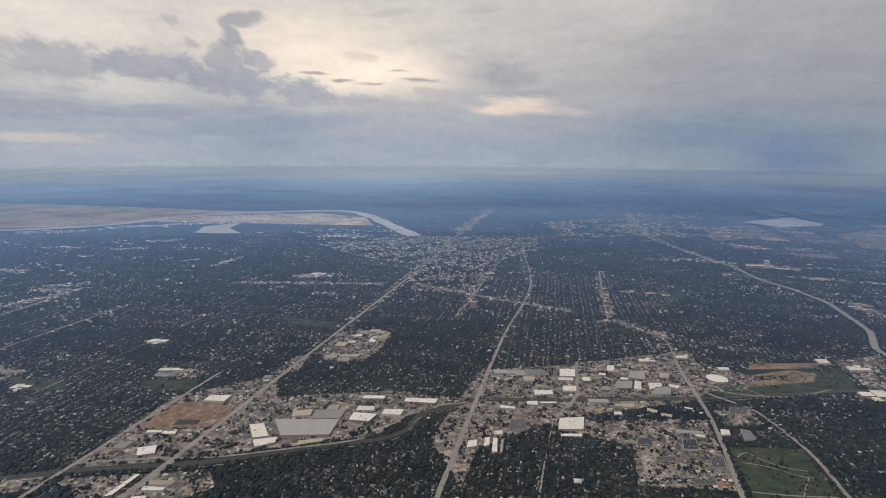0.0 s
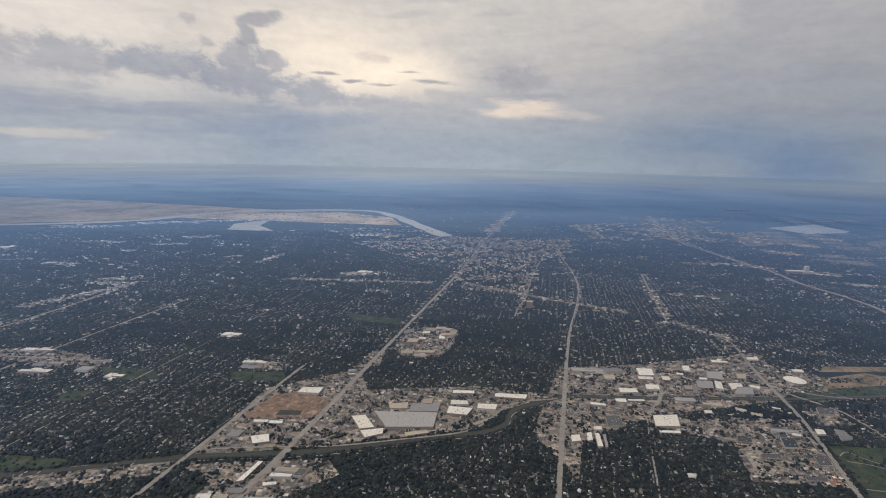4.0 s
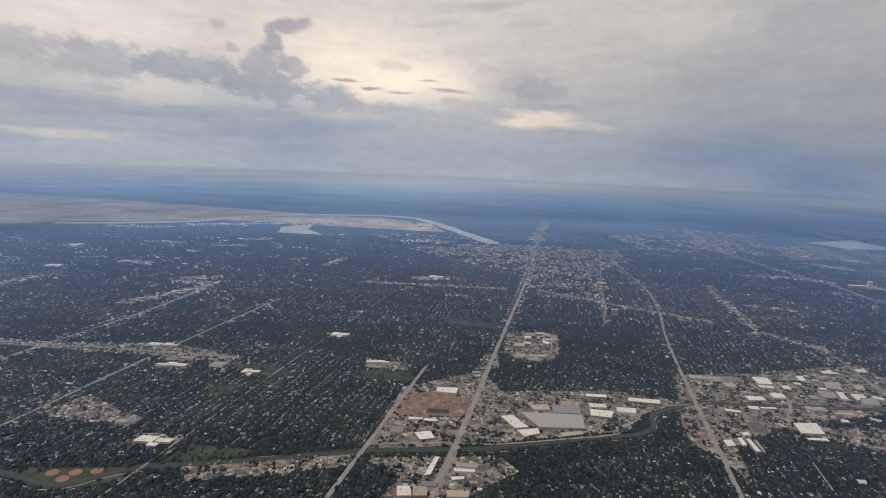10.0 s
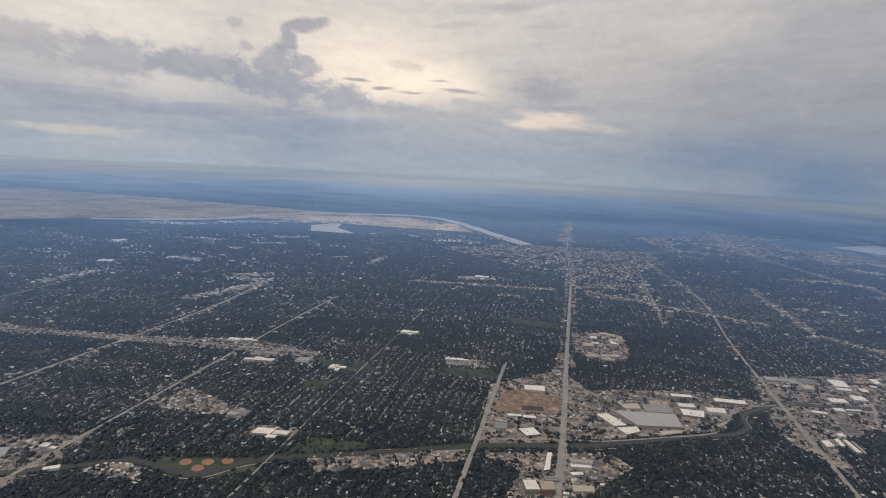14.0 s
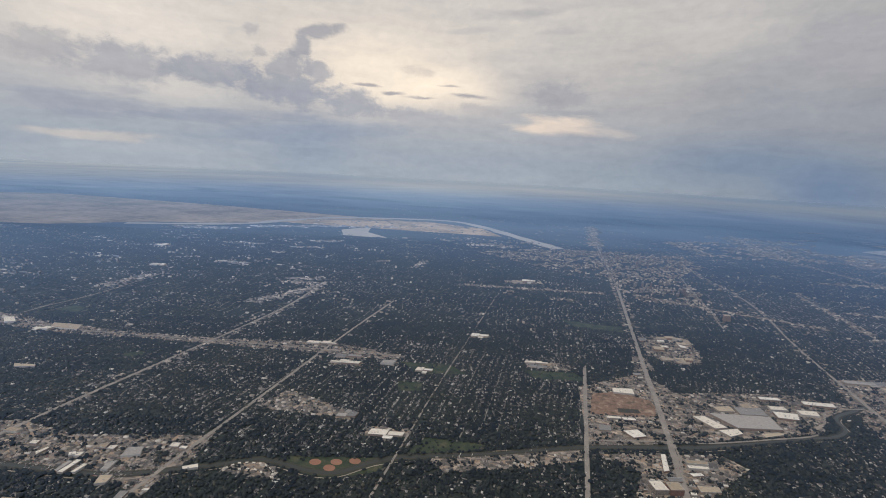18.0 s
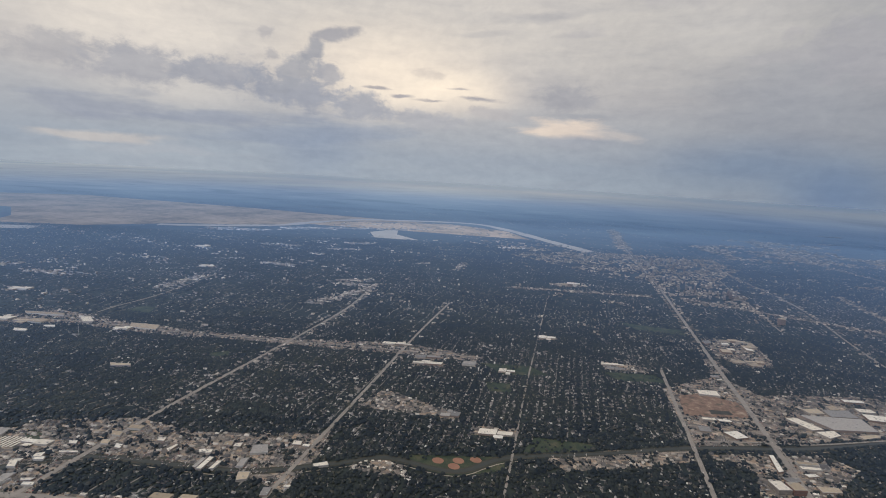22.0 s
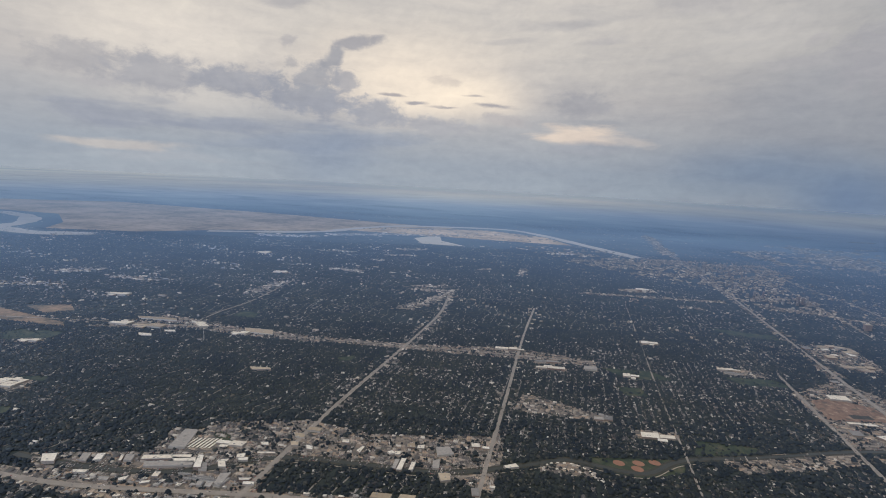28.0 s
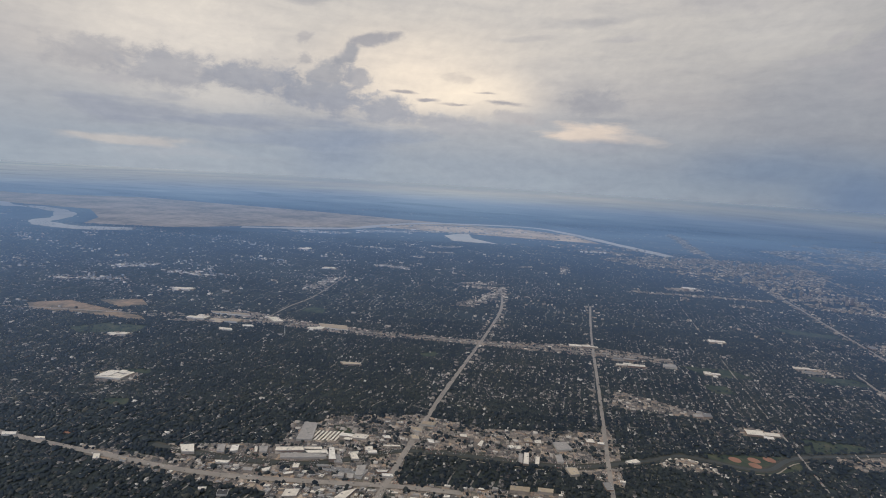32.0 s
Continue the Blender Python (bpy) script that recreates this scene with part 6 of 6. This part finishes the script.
# ---------------------------------------------------------------- nearest houses and trees
M_SIDING = mat_object("painted_siding", [(0.0, (0.20, 0.17, 0.14)), (0.5, (0.45, 0.42, 0.38)), (1.0, (0.70, 0.68, 0.64))])
M_SHINGLE = mat_object("asphalt_shingles", [(0.0, (0.07, 0.065, 0.06)), (0.5, (0.2, 0.19, 0.175)), (1.0, (0.50, 0.48, 0.45))], 0.95, 4.0)
M_BARK = mat_plain("bark", (0.05, 0.04, 0.03), (0.10, 0.08, 0.06), 3.0)
M_LEAF = mat_object("broad_leaves", [(0.0, (0.019, 0.026, 0.017)), (0.5, (0.031, 0.040, 0.024)), (1.0, (0.050, 0.056, 0.032))], 1.0, 5.0, 0.5)


def house_kind(we, wn, h, name_label, roof=M_SHINGLE, group="nearest houses"):
    """A gabled house: walls with gables, two roof slopes with eaves, chimney and porch."""
    ob = empty("house", 0, 0, -50, name_label, "house", group)
    a, b, e = we / 2, wn / 2, 0.05
    vs = [(-a, -b, 0), (a, -b, 0), (a, b, 0), (-a, b, 0), (-a, -b, h), (a, -b, h), (a, b, h), (-a, b, h), (-a, 0, h * 1.75), (a, 0, h * 1.75)]
    part("wall", mesh_of("wall", vs, [(0, 1, 5, 4), (1, 2, 6, 9, 5), (2, 3, 7, 6), (3, 0, 4, 8, 7)], M_SIDING), ob)
    for sgn in (-1, 1):
        rv = [(-a - e, sgn * (b + e), h - 0.03), (a + e, sgn * (b + e), h - 0.03), (a + e, 0, h * 1.75 + 0.01), (-a - e, 0, h * 1.75 + 0.01)]
        up = [(x, y, z + 0.025) for x, y, z in rv]
        part("roof_slope", mesh_of("roof_slope", rv + up, [(0, 1, 2, 3), (4, 5, 6, 7), (0, 1, 5, 4), (1, 2, 6, 5), (2, 3, 7, 6), (3, 0, 4, 7)], roof), ob)
    part("chimney", block_mesh("chimney", 0.06, 0.06, h, h * 1.75 + 0.1, M_RED), ob).location = (a * 0.5, 0.08, 0)
    part("porch", block_mesh("porch", we * 0.3, 0.12, 0, h * 0.7, M_SHINGLE), ob).location = (0, -b - 0.06, 0)
    return ob


def tree_kind(width, height, seed):
    """A broadleaf tree: tapered trunk with limbs and a crown of separate uneven clumps."""
    r = random.Random(seed)
    ob = empty("tree", 0, 0, -50, "dark green broadleaf tree between houses", "tree", "nearest trees")
    bm = bmesh.new()
    bmesh.ops.create_cone(bm, cap_ends=False, segments=6, radius1=0.045, radius2=0.02, depth=height * 0.6, matrix=Matrix.Translation((0, 0, height * 0.3)))
    for k in range(3):
        a = k * 2.1 + r.uniform(0, 1)
        tip = Vector((math.cos(a) * width * 0.25, math.sin(a) * width * 0.25, height * 0.7))
        root = Vector((0, 0, height * 0.35))
        turn = (tip - root).to_track_quat("Z", "Y").to_matrix().to_4x4()
        bmesh.ops.create_cone(bm, cap_ends=False, segments=4, radius1=0.02, radius2=0.008, depth=(tip - root).length, matrix=Matrix.Translation((tip + root) / 2) @ turn)
    me = bpy.data.meshes.new("trunk")
    bm.to_mesh(me)
    bm.free()
    me.materials.append(M_BARK)
    part("trunk", me, ob)
    bm = bmesh.new()
    for k in range(11):
        a, q = r.uniform(0, 6.28), r.uniform(0, 0.36) * width
        c = Vector((math.cos(a) * q, math.sin(a) * q, height * r.uniform(0.38, 0.85)))
        got = bmesh.ops.create_icosphere(bm, subdivisions=1, radius=width * r.uniform(0.13, 0.24), matrix=Matrix.Translation(c))
        for v in got["verts"]:
            v.co = c + (v.co - c) * r.uniform(0.65, 1.25)
    me = bpy.data.meshes.new("crown")
    bm.to_mesh(me)
    bm.free()
    me.materials.append(M_LEAF)
    part("crown", me, ob)
    return ob


def spread_out(kinds, places, sizes, turns):
    """The first use of each kind moves it into place; the others are copies."""
    for k, (p, size, turn) in enumerate(zip(places, sizes, turns)):
        m = pose(p[0], p[1], p[2], 0, 0, math.degrees(turn))
        if k < len(kinds):
            kinds[k].matrix_basis = m
        else:
            copy_thing(kinds[k % len(kinds)], m)


spread_out([house_kind(0.6 + 0.08 * k, 0.42 + 0.03 * (k % 3), 0.18 + 0.02 * (k % 2), "small gabled house with a shingle roof among trees") for k in range(5)], *(a[NEAR_HOUSES] for a in h1))
ARC = [(-202, 33.4), (-202.4, 34.9), (-201.8, 36.3), (-200.8, 37.5), (-199.3, 38.3), (-197.7, 38.9), (-196, 39.2), (-194.3, 39.1), (-192.7, 38.6), (-191.5, 37.8), (-190.8, 36.7), (-190.5, 35.6), (-199.2, 35.6), (-197.5, 36.4), (-195.6, 36.8), (-193.7, 36.5)]
spread_out([house_kind(0.62, 0.42, 0.2, "pale-roofed house in a curved row beside the creek", M_WHITE, "curved row of houses")], np.array([(x, y, 0.03) for x, y in ARC]), np.ones((len(ARC), 3)), np.array([math.atan2(y - 31.5, x + 196.3) - math.pi / 2 for x, y in ARC]))
spread_out([tree_kind(0.55 + 0.09 * k, 0.6 + 0.07 * k, k + 3) for k in range(6)], *(a[NEAR_TREES] for a in t1))
